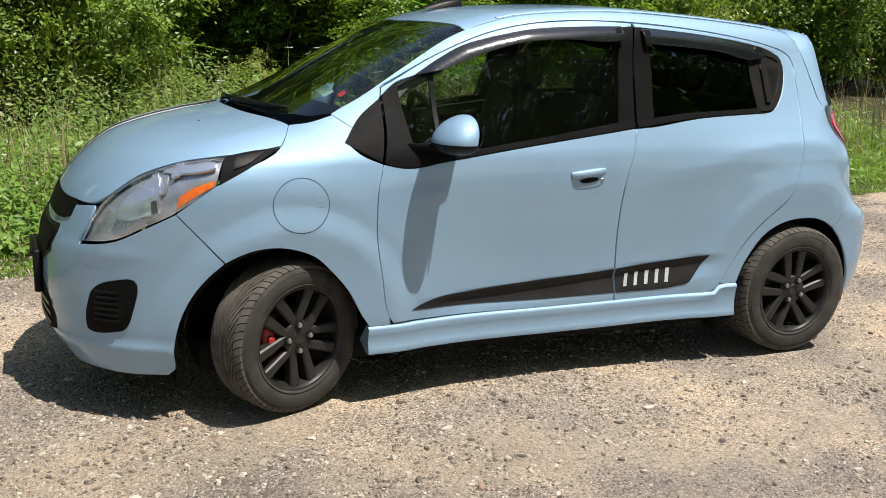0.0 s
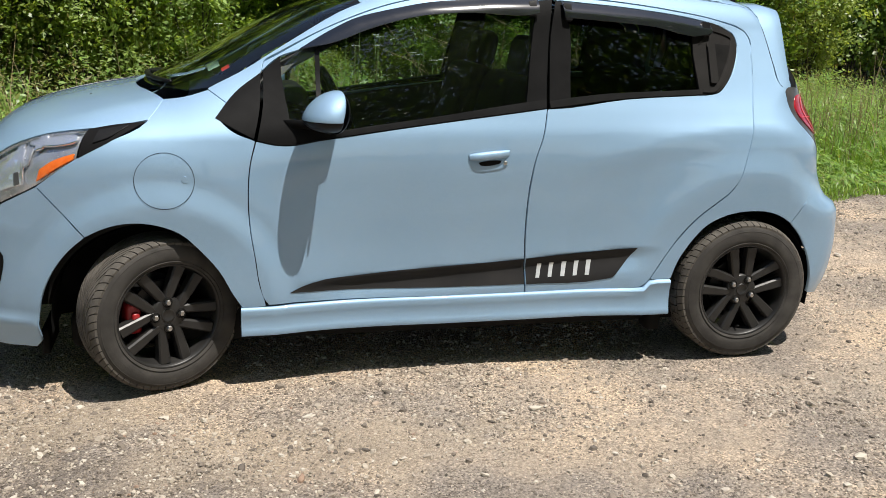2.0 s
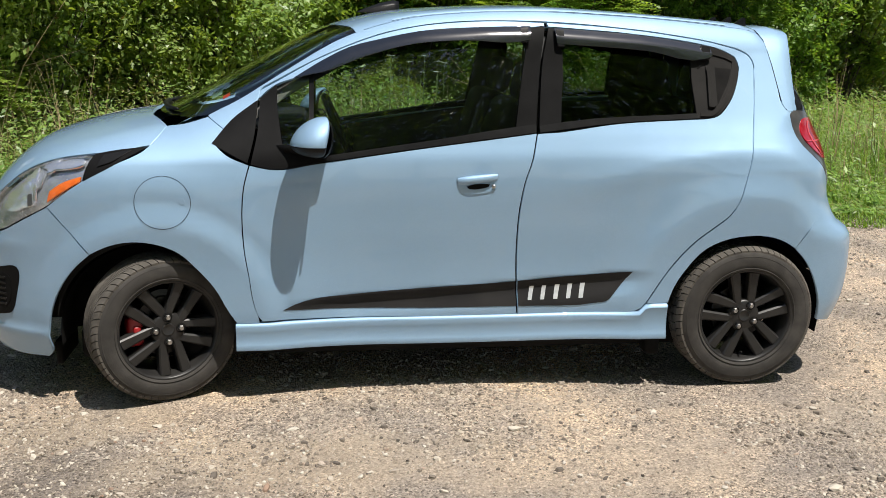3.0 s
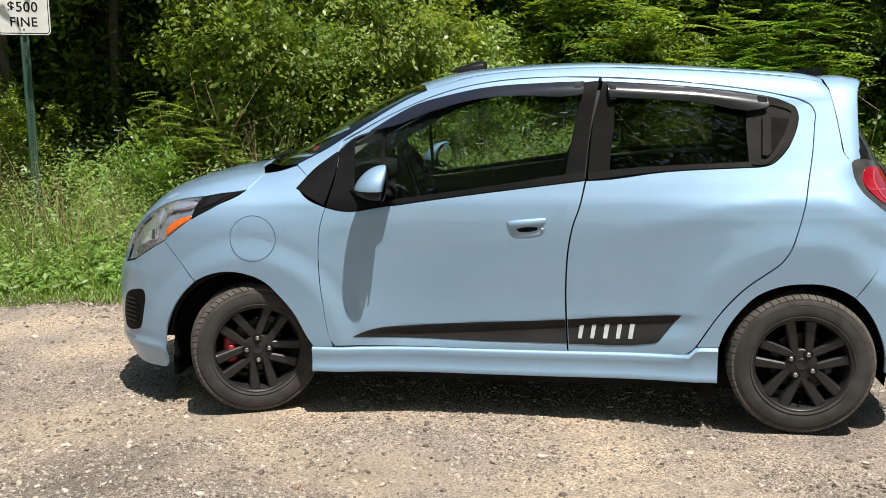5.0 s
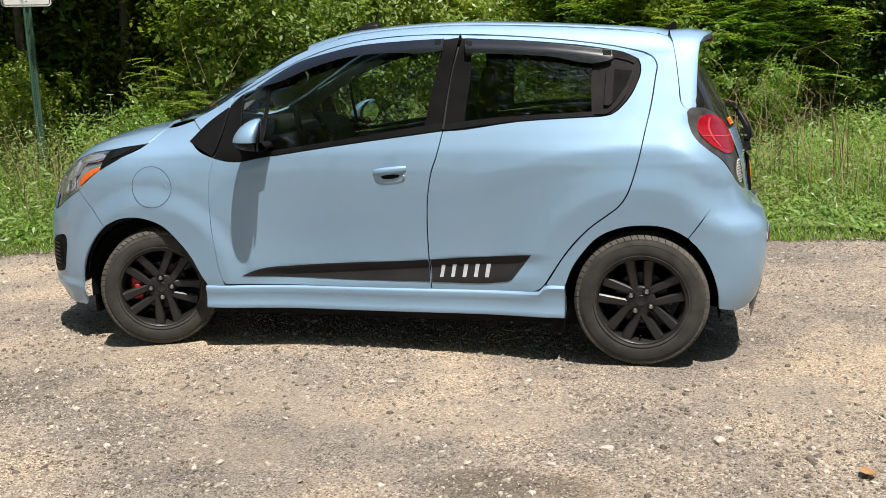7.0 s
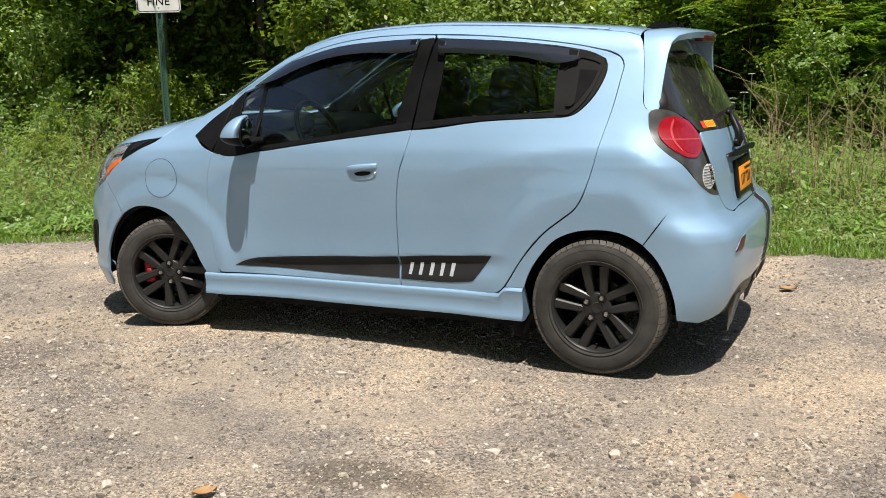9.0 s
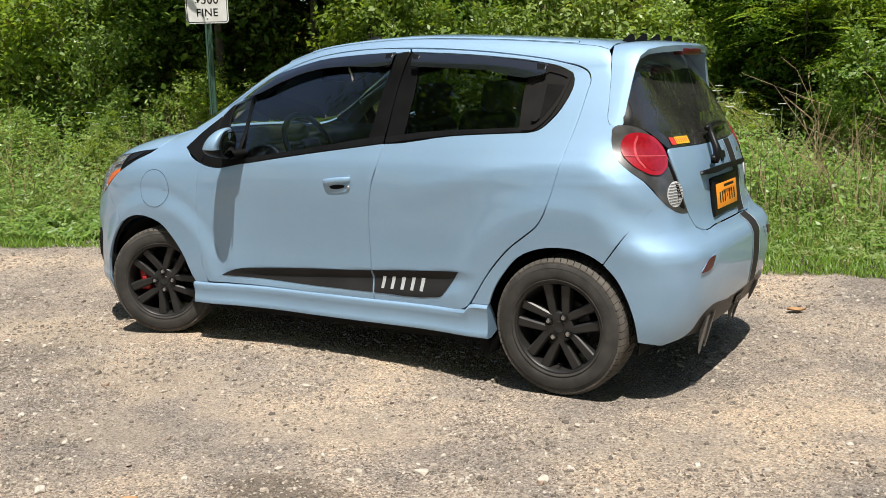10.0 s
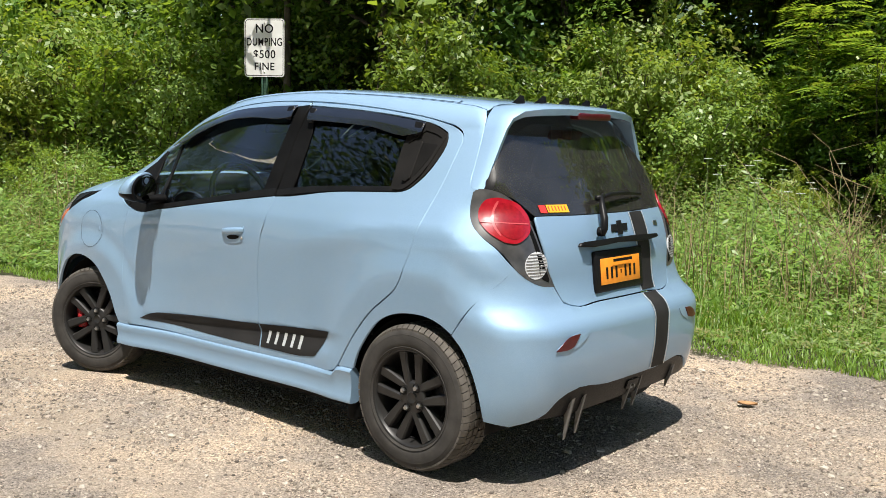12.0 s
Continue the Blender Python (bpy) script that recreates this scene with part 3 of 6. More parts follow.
    side = (pts("0.389,1.179 0.396,1.211 0.455,1.242 0.599,1.318 0.741,1.381 0.879,1.429 1.017,1.459 1.180,1.478 1.367,1.484 1.533,1.482 1.808,1.465 2.058,1.438 2.304,1.396 2.380,1.375 2.414,1.352 2.429,1.317 2.424,1.274 2.408,1.154 2.384,1.039 2.361,.925 2.335,.829 2.312,.766 2.277,.715 2.230,.677 2.147,.613 2.075,.536")
            + pts("2.026,.472 1.977,.393 1.954,.357 2.039,.359 2.063,.426 2.112,.504 2.184,.581 2.267,.620 2.374,.636 2.468,.629 2.535,.604 2.571,.582 2.668,.715 2.725,.784 2.758,.837 2.708,.907 2.645,.958 2.596,1.003 2.566,1.06 2.557,1.118 2.575,1.128 2.543,1.137 2.529,1.160 2.520,1.223 2.509,1.307 2.498,1.375 2.488,1.415")
            + rail + pts(".197,1.107 .262,1.062"))
    flank("body_side", both, PAINT, side, "pale blue roof rail and rear quarter", grid=.021, grow=.0006)

    roof_half = [(.66, 0, 1.5)] + [(x, -rail_y(x) + .004, 1.5) for x in np.linspace(.775, 2.470, 14)] + [(2.472, -.3, 1.5), (2.478, 0, 1.5)]
    roof_half[0] = (.672, 0, 1.5)
    across("roof", car, PAINT, whole([roof_half[0], (.70, -.25, 1.5), *roof_half[1:]]), "pale blue roof", way=(0, 0, -1), grid=.07)
    ant = loft([[(x, y * w, z * 1.0) for y, z in ((-1, 0), (-.7, .6 * h), (0, h), (.7, .6 * h), (1, 0))] for x, w, h in ((.80, .012, .004), (.84, .02, .022), (.90, .024, .042), (.96, .022, .055), (.985, .012, .05), (.99, .006, .01))])
    bmesh.ops.translate(ant, verts=ant.verts[:], vec=(0, 0, 1.512))
    part("antenna", ant, BLACK, car, "black fin at the front of the roof")
    for sgn in (-1, 1):
        mx = np.linspace(.92, 2.33, 20)
        mz = land(np.stack([mx, -(rail_y(mx) - .02), 0 * mx + 2.0], 1), np.tile((0, 0, -1.), (20, 1)))[0][:, 2]
        rows = [[(x, sgn * (rail_y(x) - .02 + o), z + h) for o, h in ((-.012, -.004), (-.006, .003), (.006, .003), (.012, -.004))] for x, z in zip(mx, mz)]
        part("roof_moulding", loft(rows), PAINT, car, "roof ditch moulding")

    # hood, cowl and windscreen
    hood = across("hood", car, PAINT, whole(seated([(-.80, 0, .78), (-.78, -.2, .785), (-.74, -.36, .79), (-.70, -.45, .785), (-.66, -.52, .795), (-.622, -.56, .826), (-.517, -.606, .905), (-.406, -.657, .950), (-.22, -.712, .978), (-.06, -.712, 1.0)]) + [(x - .0015, y + .0015, z) for x, y, z in seam[:3]] + [ (.0, -.478, 1.06), (-.053, -.32, 1.07), (-.085, -.1, 1.083), (-.09, 0, 1.083)]), "pale blue hood", way=(.5, 0, -1), grid=.04)
    for y in (-.30, .30):
        bm = box_bm((.028, .03, .008), (-.235, y, float(TOP(np.array(-.25))) - .012), .003)
        part("washer_jet", bm, BLACK, hood, "black washer jet")
    for n2, mt, y0, y1 in (("hood_stripe", DECAL, .150, .262), ("stripe_border", SILVER, .138, .145), ("stripe_border", SILVER, .267, .274)):
        across(n2, hood, mt, [(-.845, y0, .79), (-.835, y1, .79), (-.075, y1, 1.08), (-.09, y0, 1.08)], "dark grey hood stripe" if mt is DECAL else "thin pale stripe border", way=(.5, 0, -1), off=.002, lip=0, grid=.03)
    across("cowl", car, DARK, whole([(-.10, 0, 1.08), (-.06, -.32, 1.07), (-.005, -.48, 1.06), (.04, -.578, 1.06), (.108, -.61, 1.07), (.19, -.622, 1.1), (.2, -.61, 1.1), (.115, -.588, 1.1), (.035, -.47, 1.1), (-.028, -.30, 1.1), (-.058, 0, 1.1)]), "black plastic cowl below the windscreen", way=(.3, 0, -1), off=-.008, lip=.01)
    screen = across("windscreen", car, GLASS, whole([(-.058, 0, 1.1), (-.028, -.30, 1.1), (.035, -.47, 1.1), (.115, -.588, 1.1), (.205, -.612, 1.1), (.5, -.563, 1.3), (.775, -.522, 1.45), (.70, -.25, 1.47), (.672, 0, 1.47)]), "clear raked windscreen", way=(.4, 0, -1), off=-.002, lip=0, grid=.07)
    across("shade_band", screen, BLACK, whole([(.60, 0, 1.47), (.62, -.25, 1.47), (.70, -.50, 1.44), (.772, -.522, 1.45), (.70, -.25, 1.47), (.674, 0, 1.47)]), "black band at the top of the windscreen", way=(.4, 0, -1), off=-.005, lip=0)
    for sgn, line in ((1, ((-.045, .02), (-.036, -.12), (-.012, -.26), (.022, -.38), (.062, -.47))), (1, ((.012, .56), (-.01, .44), (-.03, .32), (-.042, .2), (-.045, .08)))):
        part("wiper_arm", tube([(x, y, top_z(x, y) + .010) for x, y in line], [.014, .012, .010, .009, .006]), BLACK, screen, "black wiper")
    across("inspection_sticker", screen, PAPER, [(.225, -.50, 1.1), (.275, -.50, 1.1), (.275, -.40, 1.1), (.225, -.40, 1.1)], "green and white inspection sticker", way=(.4, 0, -1), off=-.006, lip=0)
    across("registration_sticker", screen, STICKRED, [(.275, -.555, 1.1), (.31, -.55, 1.1), (.31, -.525, 1.1), (.275, -.53, 1.1)], "red and white sticker", way=(.4, 0, -1), off=-.006, lip=0)

    # front bumper with grilles
    bumper = across("front_bumper", car, PAINT, whole([*seated([(-.82, 0, .735), (-.81, -.15, .735), (-.78, -.30, .745), (-.75, -.38, .768), (-.70, -.47, .775), (-.665, -.520, .780), (-.692, -.532, .705), (-.725, -.512, .638)]), *on_flank('-.597,.665 -.514,.710 -.402,.770 -.246,.597 -.305,.545 -.362,.472 -.405,.38 -.425,.29 -.420,.2 -.440,.175'), (-.546, -.622, .165), (-.72, -.42, .165), (-.80, -.2, .165), (-.81, 0, .165)]), "pale blue front bumper", around=(0., -1), grid=.035)
    def nose(name, mat, half, label, **kw):
        return across(name, bumper, mat, whole(half), label, way=(1, 0, 0), **kw)
    nose("upper_grille", GRAINED, [(-.86, 0, .775), (-.84, -.2, .772), (-.78, -.36, .775), (-.72, -.40, .765), (-.74, -.395, .715), (-.78, -.33, .70), (-.85, -.1, .695), (-.86, 0, .695)], "black upper grille", off=.004, lip=.012)
    nose("grille_frame", BLACK, [(-.86, 0, .665), (-.84, -.18, .665), (-.79, -.315, .675), (-.765, -.325, .66), (-.80, -.315, .57), (-.82, -.24, .53), (-.86, 0, .525)], "glossy black grille frame", off=.004, lip=.012)
    nose("lower_grille", GRAINED, [(-.86, 0, .65), (-.84, -.18, .65), (-.79, -.30, .655), (-.80, -.295, .575), (-.82, -.225, .545), (-.86, 0, .54)], "grey mesh grille", off=.009, lip=.004)
    nose("lower_intake", DARK, [(-.84, 0, .43), (-.82, -.25, .42), (-.78, -.36, .35), (-.77, -.385, .285), (-.82, -.2, .25), (-.84, 0, .25)], "dark lower air intake", off=.002, lip=0)
    for z in (.29, .33, .37):
        nose("intake_bar", BLACK, [(-.84, 0, z + .008), (-.80, -.33, z + .008), (-.80, -.33, z - .008), (-.84, 0, z - .008)], "black intake bar", off=.010, lip=.01)
    bm = box_bm((.03, .33, .17), (-.858, 0, .455), .008)
    box_bm((.012, .30, .02), (-.876, 0, .53), .004, bm=bm)
    part("front_plate_holder", bm, BLACK, bumper, "empty black front plate holder")
    fog = flank("fog_surround", (bumper, bumper), GRAINED, rounded([(-.706, -.553, .334), (-.691, -.572, .463), (-.658, -.602, .506), (-.603, -.646, .526), (-.548, -.683, .534), (-.531, -.694, .508), (-.547, -.688, .43), (-.574, -.671, .347), (-.611, -.642, .331), (-.675, -.584, .319)]), "black fog lamp surround", way=(.7, .7, 0), off=.003, lip=.01)
    inner = rounded(seated([(-.67, -.59, .36), (-.66, -.60, .45), (-.64, -.615, .49), (-.585, -.65, .50), (-.565, -.67, .47), (-.59, -.655, .36)]))
    flank("fog_mesh", fog, DARK, inner, "dark mesh", way=(.7, .7, 0), off=.005, lip=.003)
    for i in range(6):
        z = .375 + i * .021
        flank("mesh_bar", fog, BLACK, [(-.665, -.585, z + .004), (-.58, -.64, z + .004), (-.58, -.64, z - .004), (-.665, -.585, z - .004)], "", way=(.7, .7, 0), off=.009, lip=.004, grid=.06)

    # headlamps
    head_out = seated([(-.723, -.507, .648), (-.690, -.529, .714), (-.620, -.56, .820), (-.515, -.606, .899), (-.406, -.657, .944), (-.222, -.714, .972), (-.261, -.772, .873), (-.399, -.744, .779), (-.514, -.694, .718), (-.597, -.642, .673)])
    hway = (.62, .70, -.35)
    head = flank("headlight", both, LENS, rounded(head_out, 1, (0, 5, 6)), "clear swept-back headlight", way=hway, off=.001, lip=.006)
    flank("lamp_housing", head, SILVERED, head_out, "grey lamp housing", way=hway, off=-.022, lip=-.018)
    flank("reflector", head, CHROME, rounded(seated([(-.585, -.605, .735), (-.56, -.608, .80), (-.50, -.635, .855), (-.44, -.665, .875), (-.44, -.69, .81), (-.51, -.675, .745)])), "bright inner reflector", way=hway, off=-.006, lip=.014)
    for x0, x1, z0, z1, of in ((-.468, -.448, .775, .878, -.003), (-.425, -.400, .800, .905, -.010), (-.375, -.350, .845, .925, -.004)):
        flank("reflector_facet", head, SILVERED if of < -.005 else CHROME, seated([(x0, -.64, z0), (x0 + .02, -.62, z1), (x1 + .02, -.63, z1 + .012), (x1, -.65, z0 + .012)]), "", way=hway, off=of, lip=.012, grid=.04)
    flank("reflector_box", head, CHROME, seated([(-.492, -.66, .752), (-.478, -.63, .868), (-.432, -.65, .885), (-.440, -.70, .772)]), "bright stepped reflector", way=hway, off=-.001, lip=.020, grid=.03)
    # a dark reflection in the stepped box, laid on as a grey patch
    flank("box_reflection", head, LAMPGREY, seated([(-.462, -.68, .764), (-.456, -.665, .800), (-.441, -.675, .806), (-.444, -.692, .772)]), "dark reflection painted on the stepped reflector", way=hway, off=.0005, lip=.002, grid=.03)
    flank("trim_bar", head, CHROME, rounded(seated([(-.45, -.65, .918), (-.30, -.70, .950), (-.25, -.72, .950), (-.26, -.735, .925), (-.36, -.70, .905)])), "bright upper trim", way=hway, off=-.004, lip=.014)
    flank("amber_marker", head, AMBER, seated([(-.400, -.741, .790), (-.388, -.741, .833), (-.344, -.752, .865), (-.268, -.764, .892), (-.275, -.77, .872)]), "amber side marker", way=hway, off=-.004, lip=.012)
    for s in (-1, 1):
        own = head[0 if s < 0 else 1]
        seat = Matrix.Translation((-.556, s * .560, .742)) @ Matrix.Rotation(s * radians(-38), 4, "Z") @ Matrix.Diagonal((.85, 1, .95, 1))
        bm = revolve([(.0, .030), (.022, .027), (.040, .016), (.052, .0), (.056, .004), (.056, .03)], 32)
        bmesh.ops.transform(bm, verts=bm.verts[:], matrix=seat)
        part("dipped_bowl", bm, SILVERED, own, "silvered dipped-beam bowl")
        bm = revolve([(.0, .004), (.012, .006), (.020, .016), (.022, .03)], 24)
        bmesh.ops.transform(bm, verts=bm.verts[:], matrix=seat)
        part("bulb_cap", bm, CHROME, own, "bright bulb cap")
        arc = [Vector((.060 * math.cos(t), .002, .068 * math.sin(t))) for t in np.linspace(-1.15, 1.15, 14)]
        bm = tube([p if s < 0 else Vector((-p.x, p.y, p.z)) for p in arc], [.0015, .003, .0042, .005, .0055, .006, .006, .006, .006, .0055, .005, .0042, .003, .0015], 8)
        bmesh.ops.transform(bm, verts=bm.verts[:], matrix=Matrix.Translation((-.560, s * .570, .746)) @ Matrix.Rotation(s * radians(-38), 4, "Z"))
        part("dark_crescent", bm, BLACK, own, "black crescent beside the bowl")
    flank("headlight_tail", both, GRAINED, seated([(-.217, -.714, .972), (-.116, -.712, .989), (-.022, -.713, .996), (-.148, -.766, .931), (-.253, -.772, .875)]), "black tapered trim behind the headlight", way=hway, off=.001)
    flank("trim_crease", both, BLACK, seated([(-.18, -.725, .965), (-.08, -.72, .982), (-.15, -.75, .94), (-.20, -.75, .922)]), "black raised trim", way=hway, off=.005, lip=.006)

    # side skirt, decal, handle
    skirt_rows = []
    for x in list(np.linspace(.292, 1.92, 14)) + [1.945, 1.975, 2.037]:
        rise = .036 * float(step(1.91, 1.955, np.array(x)))
        out = .013 + .004 * float(step(1.2, 2.0, np.array(x)))
        w = float(half_width(np.array(x), np.array(.30)))
        t, b = .315 + .004 * (x - .3) / 1.6 + rise, .204
        skirt_rows.append([(x, -w + .02, t + .001), (x, -w - .004, t), (x, -w - out * .75, t - .005), (x, -w - out, t - .014), (x, -w - out * .62, t - .036), (x, -w - out * .40, (t + b) / 2 - .006),
                           (x, -w - out * .72, b + .026), (x, -w - out, b + .012), (x, -w - out * .8, b + .002), (x, -w + .02, b), (x, -w + .1, b + .03)])
    for s in (-1, 1):
        bm = loft([[(x, -s * y, z) for x, y, z in r] for r in skirt_rows])
        bm.faces.new([v for v in bm.verts if abs(v.co.x - .292) < 1e-4])
        bm.faces.new([v for v in bm.verts if abs(v.co.x - 2.037) < 1e-4])
        bmesh.ops.recalc_face_normals(bm, faces=bm.faces[:])
        part("side_skirt", bm, PAINT, car, "pale blue sculpted side skirt", angle=40)
    flank("side_stripe", door, DECAL, rounded(pts("0.472,.361 0.52,.383 0.56,.396 0.756,.417 1.402,.457 1.409,.353 1.031,.352"), 0), "dark grey wedge stripe", off=.0022, lip=0, grid=.012)
    stripe = flank("side_stripe", rear, DECAL, pts("1.412,.459 1.886,.491 1.805,.386 1.795,.374 1.78,.365 1.761,.361 1.418,.352"), "dark grey wedge stripe with silver marks", off=.0022, lip=0, grid=.012)
    for i, (x, wd) in enumerate(((1.456, .020), (1.508, .020), (1.562, .022), (1.616, .021), (1.668, .022))):
        z0, z1 = .375 + (x - 1.45) * .02, .433 + (x - 1.45) * .035
        flank("silver_mark", stripe, SILVER, pts(f"{x},{z0} {x + wd * .8},{z0} {x + wd + .006},{z1} {x + .008},{z1}"), "silver slanted mark", off=.0032, lip=0, grid=.02)
    for s, dr in ((-1, door[0]), (1, door[1])):
        build_handle(dr, s)
        build_mirror(dr, s)

    build_tail(car)
    build_inside(car)
    for ob in car.children_recursive:
        if ob.type == "MESH" and ob.data.materials[0] is LENS:
            ob.visible_shadow = False
    for x, y, steer, turn, rad in ((0, -.71, 24, 58, .290), (0, .71, 24, 40, .290), (2.375, -.71, 0, 90, .295), (2.375, .71, 0, 20, .295)):
        build_wheel(car, x, y, steer, turn, rad)
    return car


def build_handle(door, s):
    w = float(half_width(np.array(1.24), np.array(.86)))
    out = rounded(pts("1.153,.877 1.167,.890 1.306,.905 1.319,.895 1.318,.864 1.310,.836 1.278,.823 1.191,.815 1.173,.831"))
    sh = lay(out, off=.003, lip=.005, grid=.03)
    sh = sh if s < 0 else mirrored(sh)
    base = placed("handle", mesh_of("handle", sh[0], sh[1], PAINT, sh[2]), door, "body-coloured door handle")
    # a flat dark patch paints the shade under the grip; nothing is hollowed
    sh = lay(rounded(pts("1.190,.851 1.286,.859 1.281,.843 1.207,.834")), off=.0045, lip=.0, grid=.03)
    sh = sh if s < 0 else mirrored(sh)
    placed("handle_pocket", mesh_of("handle_pocket", sh[0], sh[1], GRAINED, sh[2]), base, "dark patch for the shade of the pocket")
    rows = []
    for i in range(9):
        t = i / 8
        x, z = 1.158 + .158 * t, .868 + .016 * t
        h = .0155 * (1 - .25 * abs(2 * t - 1) ** 3)
        d = .005 + .013 * (1 - abs(2 * t - 1) ** 4)
        rows.append([(x, s * (w + a * d), z + b * h) for a, b in ((.1, -1), (.7, -1), (1, -.5), (1, .4), (.6, 1), (.1, 1.05))])
    bm = loft(rows, closed=True)
    bmesh.ops.recalc_face_normals(bm, faces=bm.faces[:])
    part("handle_grip", bm, PAINT, base, "body-coloured grip")
    bm = revolve([(0, 0), (.006, 0), (.008, .004)], 16)
    bmesh.ops.translate(bm, verts=bm.verts[:], vec=(1.302, s * (w + .007) - (0 if s > 0 else 0), .847))
    part("key_lock", bm, STEEL, base, "key lock")


def build_mirror(door, s):
    """A half-dome shell in body colour on a black foot."""
    bm = bmesh.new()
    bmesh.ops.create_uvsphere(bm, u_segments=36, v_segments=20, radius=1.0)
    for v in bm.verts:
        x, y, z = v.co
        k = 1 if z > 0 else .50
        v.co = Vector((x * .100 if x < 0 else x * .022, y * .108, z * .100 * k))
        v.co.x += .030 * max(0, v.co.z / .1) - .012 * abs(y) ** 2
    centre = Matrix.Translation((.618, s * .868, 1.026)) @ Matrix.Rotation(s * radians(-20), 4, "Z")
    lower = bm.copy()
    bmesh.ops.bisect_plane(bm, geom=bm.verts[:] + bm.edges[:] + bm.faces[:], plane_co=(0, 0, -.004), plane_no=(0, 0, 1), clear_inner=True)
    bmesh.ops.bisect_plane(lower, geom=lower.verts[:] + lower.edges[:] + lower.faces[:], plane_co=(0, 0, -.006), plane_no=(0, 0, 1), clear_outer=True)
    for b in (bm, lower):
        bmesh.ops.transform(b, verts=b.verts[:], matrix=centre)
    shell = part("door_mirror", bm, PAINT, door, "pale blue door mirror shell")
    part("mirror_underside", lower, BLACK, shell, "black lower half")
    bm = revolve([(0, 0), (.8, 0), (.96, .004), (1.0, -.02)], 32)
    bmesh.ops.transform(bm, verts=bm.verts[:], matrix=centre @ Matrix.Translation((.026, 0, .018)) @ Matrix.Rotation(radians(8), 4, "Y") @ Matrix.Rotation(radians(-90), 4, "Z") @ Matrix.Diagonal((.098, .3, .075, 1)))
    part("mirror_bezel", bm, BLACK, shell, "black bezel")
    bm = revolve([(0, 0), (1, 0)], 32)
    bmesh.ops.transform(bm, verts=bm.verts[:], matrix=centre @ Matrix.Translation((.029, 0, .018)) @ Matrix.Rotation(radians(8), 4, "Y") @ Matrix.Rotation(radians(-90), 4, "Z") @ Matrix.Diagonal((.083, 1, .062, 1)))
    part("mirror_glass", bm, MIRROR, shell, "mirror glass")
    bm = loft([[(x, s * y, z) for x, z in ((.52 + o, 1.005), (.64, 1.012), (.66, .985), (.62, .965), (.54 + o, .978))] for y, o in ((.74, -.06), (.77, -.02), (.80, .01), (.84, .03))], closed=True)
    bmesh.ops.recalc_face_normals(bm, faces=bm.faces[:])
    part("mirror_foot", bm, GRAINED, shell, "black mirror foot")


def build_tail(car):
    both = (car, car)
    # tailgate
    gate = across("tailgate", car, PAINT, whole([(2.8, 0, 1.026), (2.79, -.2, 1.026), (2.76, -.46, 1.030), (2.75, -.494, 1.03), (2.76, -.498, .99), (2.797, -.488, .89), (2.816, -.462, .772), (2.844, -.432, .705), (2.857, -.395, .688), (2.86, -.2, .686), (2.86, 0, .686)]), "pale blue tailgate", way=(-1, 0, 0))
    across("rear_window", gate, REARGLASS, whole([(2.8, 0, 1.03), (2.79, -.2, 1.03), (2.745, -.5, 1.034), (2.70, -.545, 1.085), (2.60, -.622, 1.13), (2.6, -.595, 1.18), (2.55, -.562, 1.25), (2.54, -.525, 1.31), (2.54, -.485, 1.37), (2.54, -.43, 1.42), (2.54, 0, 1.44)]), "dusty dark rear window", way=(-1, 0, 0), off=.001, lip=.004)
    across("window_border", gate, BLACK, whole([(2.8, 0, 1.033), (2.745, -.495, 1.037), (2.70, -.542, 1.087), (2.60, -.618, 1.132), (2.55, -.558, 1.25), (2.54, -.48, 1.37), (2.54, -.42, 1.415), (2.54, 0, 1.435), (2.54, 0, 1.385), (2.55, -.36, 1.372), (2.55, -.43, 1.33), (2.58, -.50, 1.25), (2.62, -.55, 1.145), (2.72, -.46, 1.075), (2.8, 0, 1.07)]), "black ceramic border", way=(-1, 0, 0), off=-.004, lip=0)
    flank("window_side", (gate, gate), BLACK, pts("2.560,1.129 2.645,1.122 2.630,1.17 2.598,1.25 2.563,1.34 2.540,1.395 2.50,1.395 2.52,1.25 2.545,1.14"), "black side of the rear window", off=-.003, lip=0, grid=.03)
    # spoiler round the window
    path = [(.612, 1.130, 2.556, 2.598), (.605, 1.142, 2.541, 2.598), (.600, 1.160, 2.532, 2.597), (.580, 1.223, 2.524, 2.597), (.551, 1.307, 2.513, 2.600), (.52, 1.365, 2.503, 2.603), (.485, 1.410, 2.492, 2.609), (.43, 1.443, 2.478, 2.628), (.33, 1.466, 2.476, 2.654), (.18, 1.478, 2.478, 2.672), (0, 1.482, 2.482, 2.678)]
    path += [(-a, b, c, d) for a, b, c, d in path[-2::-1]]
    rows = []
    for y, z, x0, x1 in path:
        if z < 1.40:
            q = land(np.array([[x0, math.copysign(1.2, y), z]]), np.array([[0, -math.copysign(1., y), 0]]))[0][0]
        else:
            q = land(np.array([[x0, y, 2.0]]), np.array([[0, 0, -1.]]))[0][0]
        y, z = float(q[1]), float(q[2]) + .0015
        up = min(1, max(0, (z - 1.38) / .09))
        sg = 0 if abs(y) < .01 else math.copysign(1, y)
        iy, iz = -sg * .026 * (1 - up), -.034 * up
        rows.append([(x0, y, z), (x0 + (x1 - x0) * .5, y * .995, z + .002 * up), (x1 - .012, y * .985, z - .012 * up), (x1, y * .98 + iy * .15, z - .018 * up + iz * .1), (x1 - .004, y * .975 + iy * .8, z - .02 * up + iz * .8), (x1 - .05, y * .97 + iy, z - .01 * up + iz), (x0 + .03, y * .97 + iy, z + iz)])
    bm = loft(rows)
    bmesh.ops.recalc_face_normals(bm, faces=bm.faces[:])
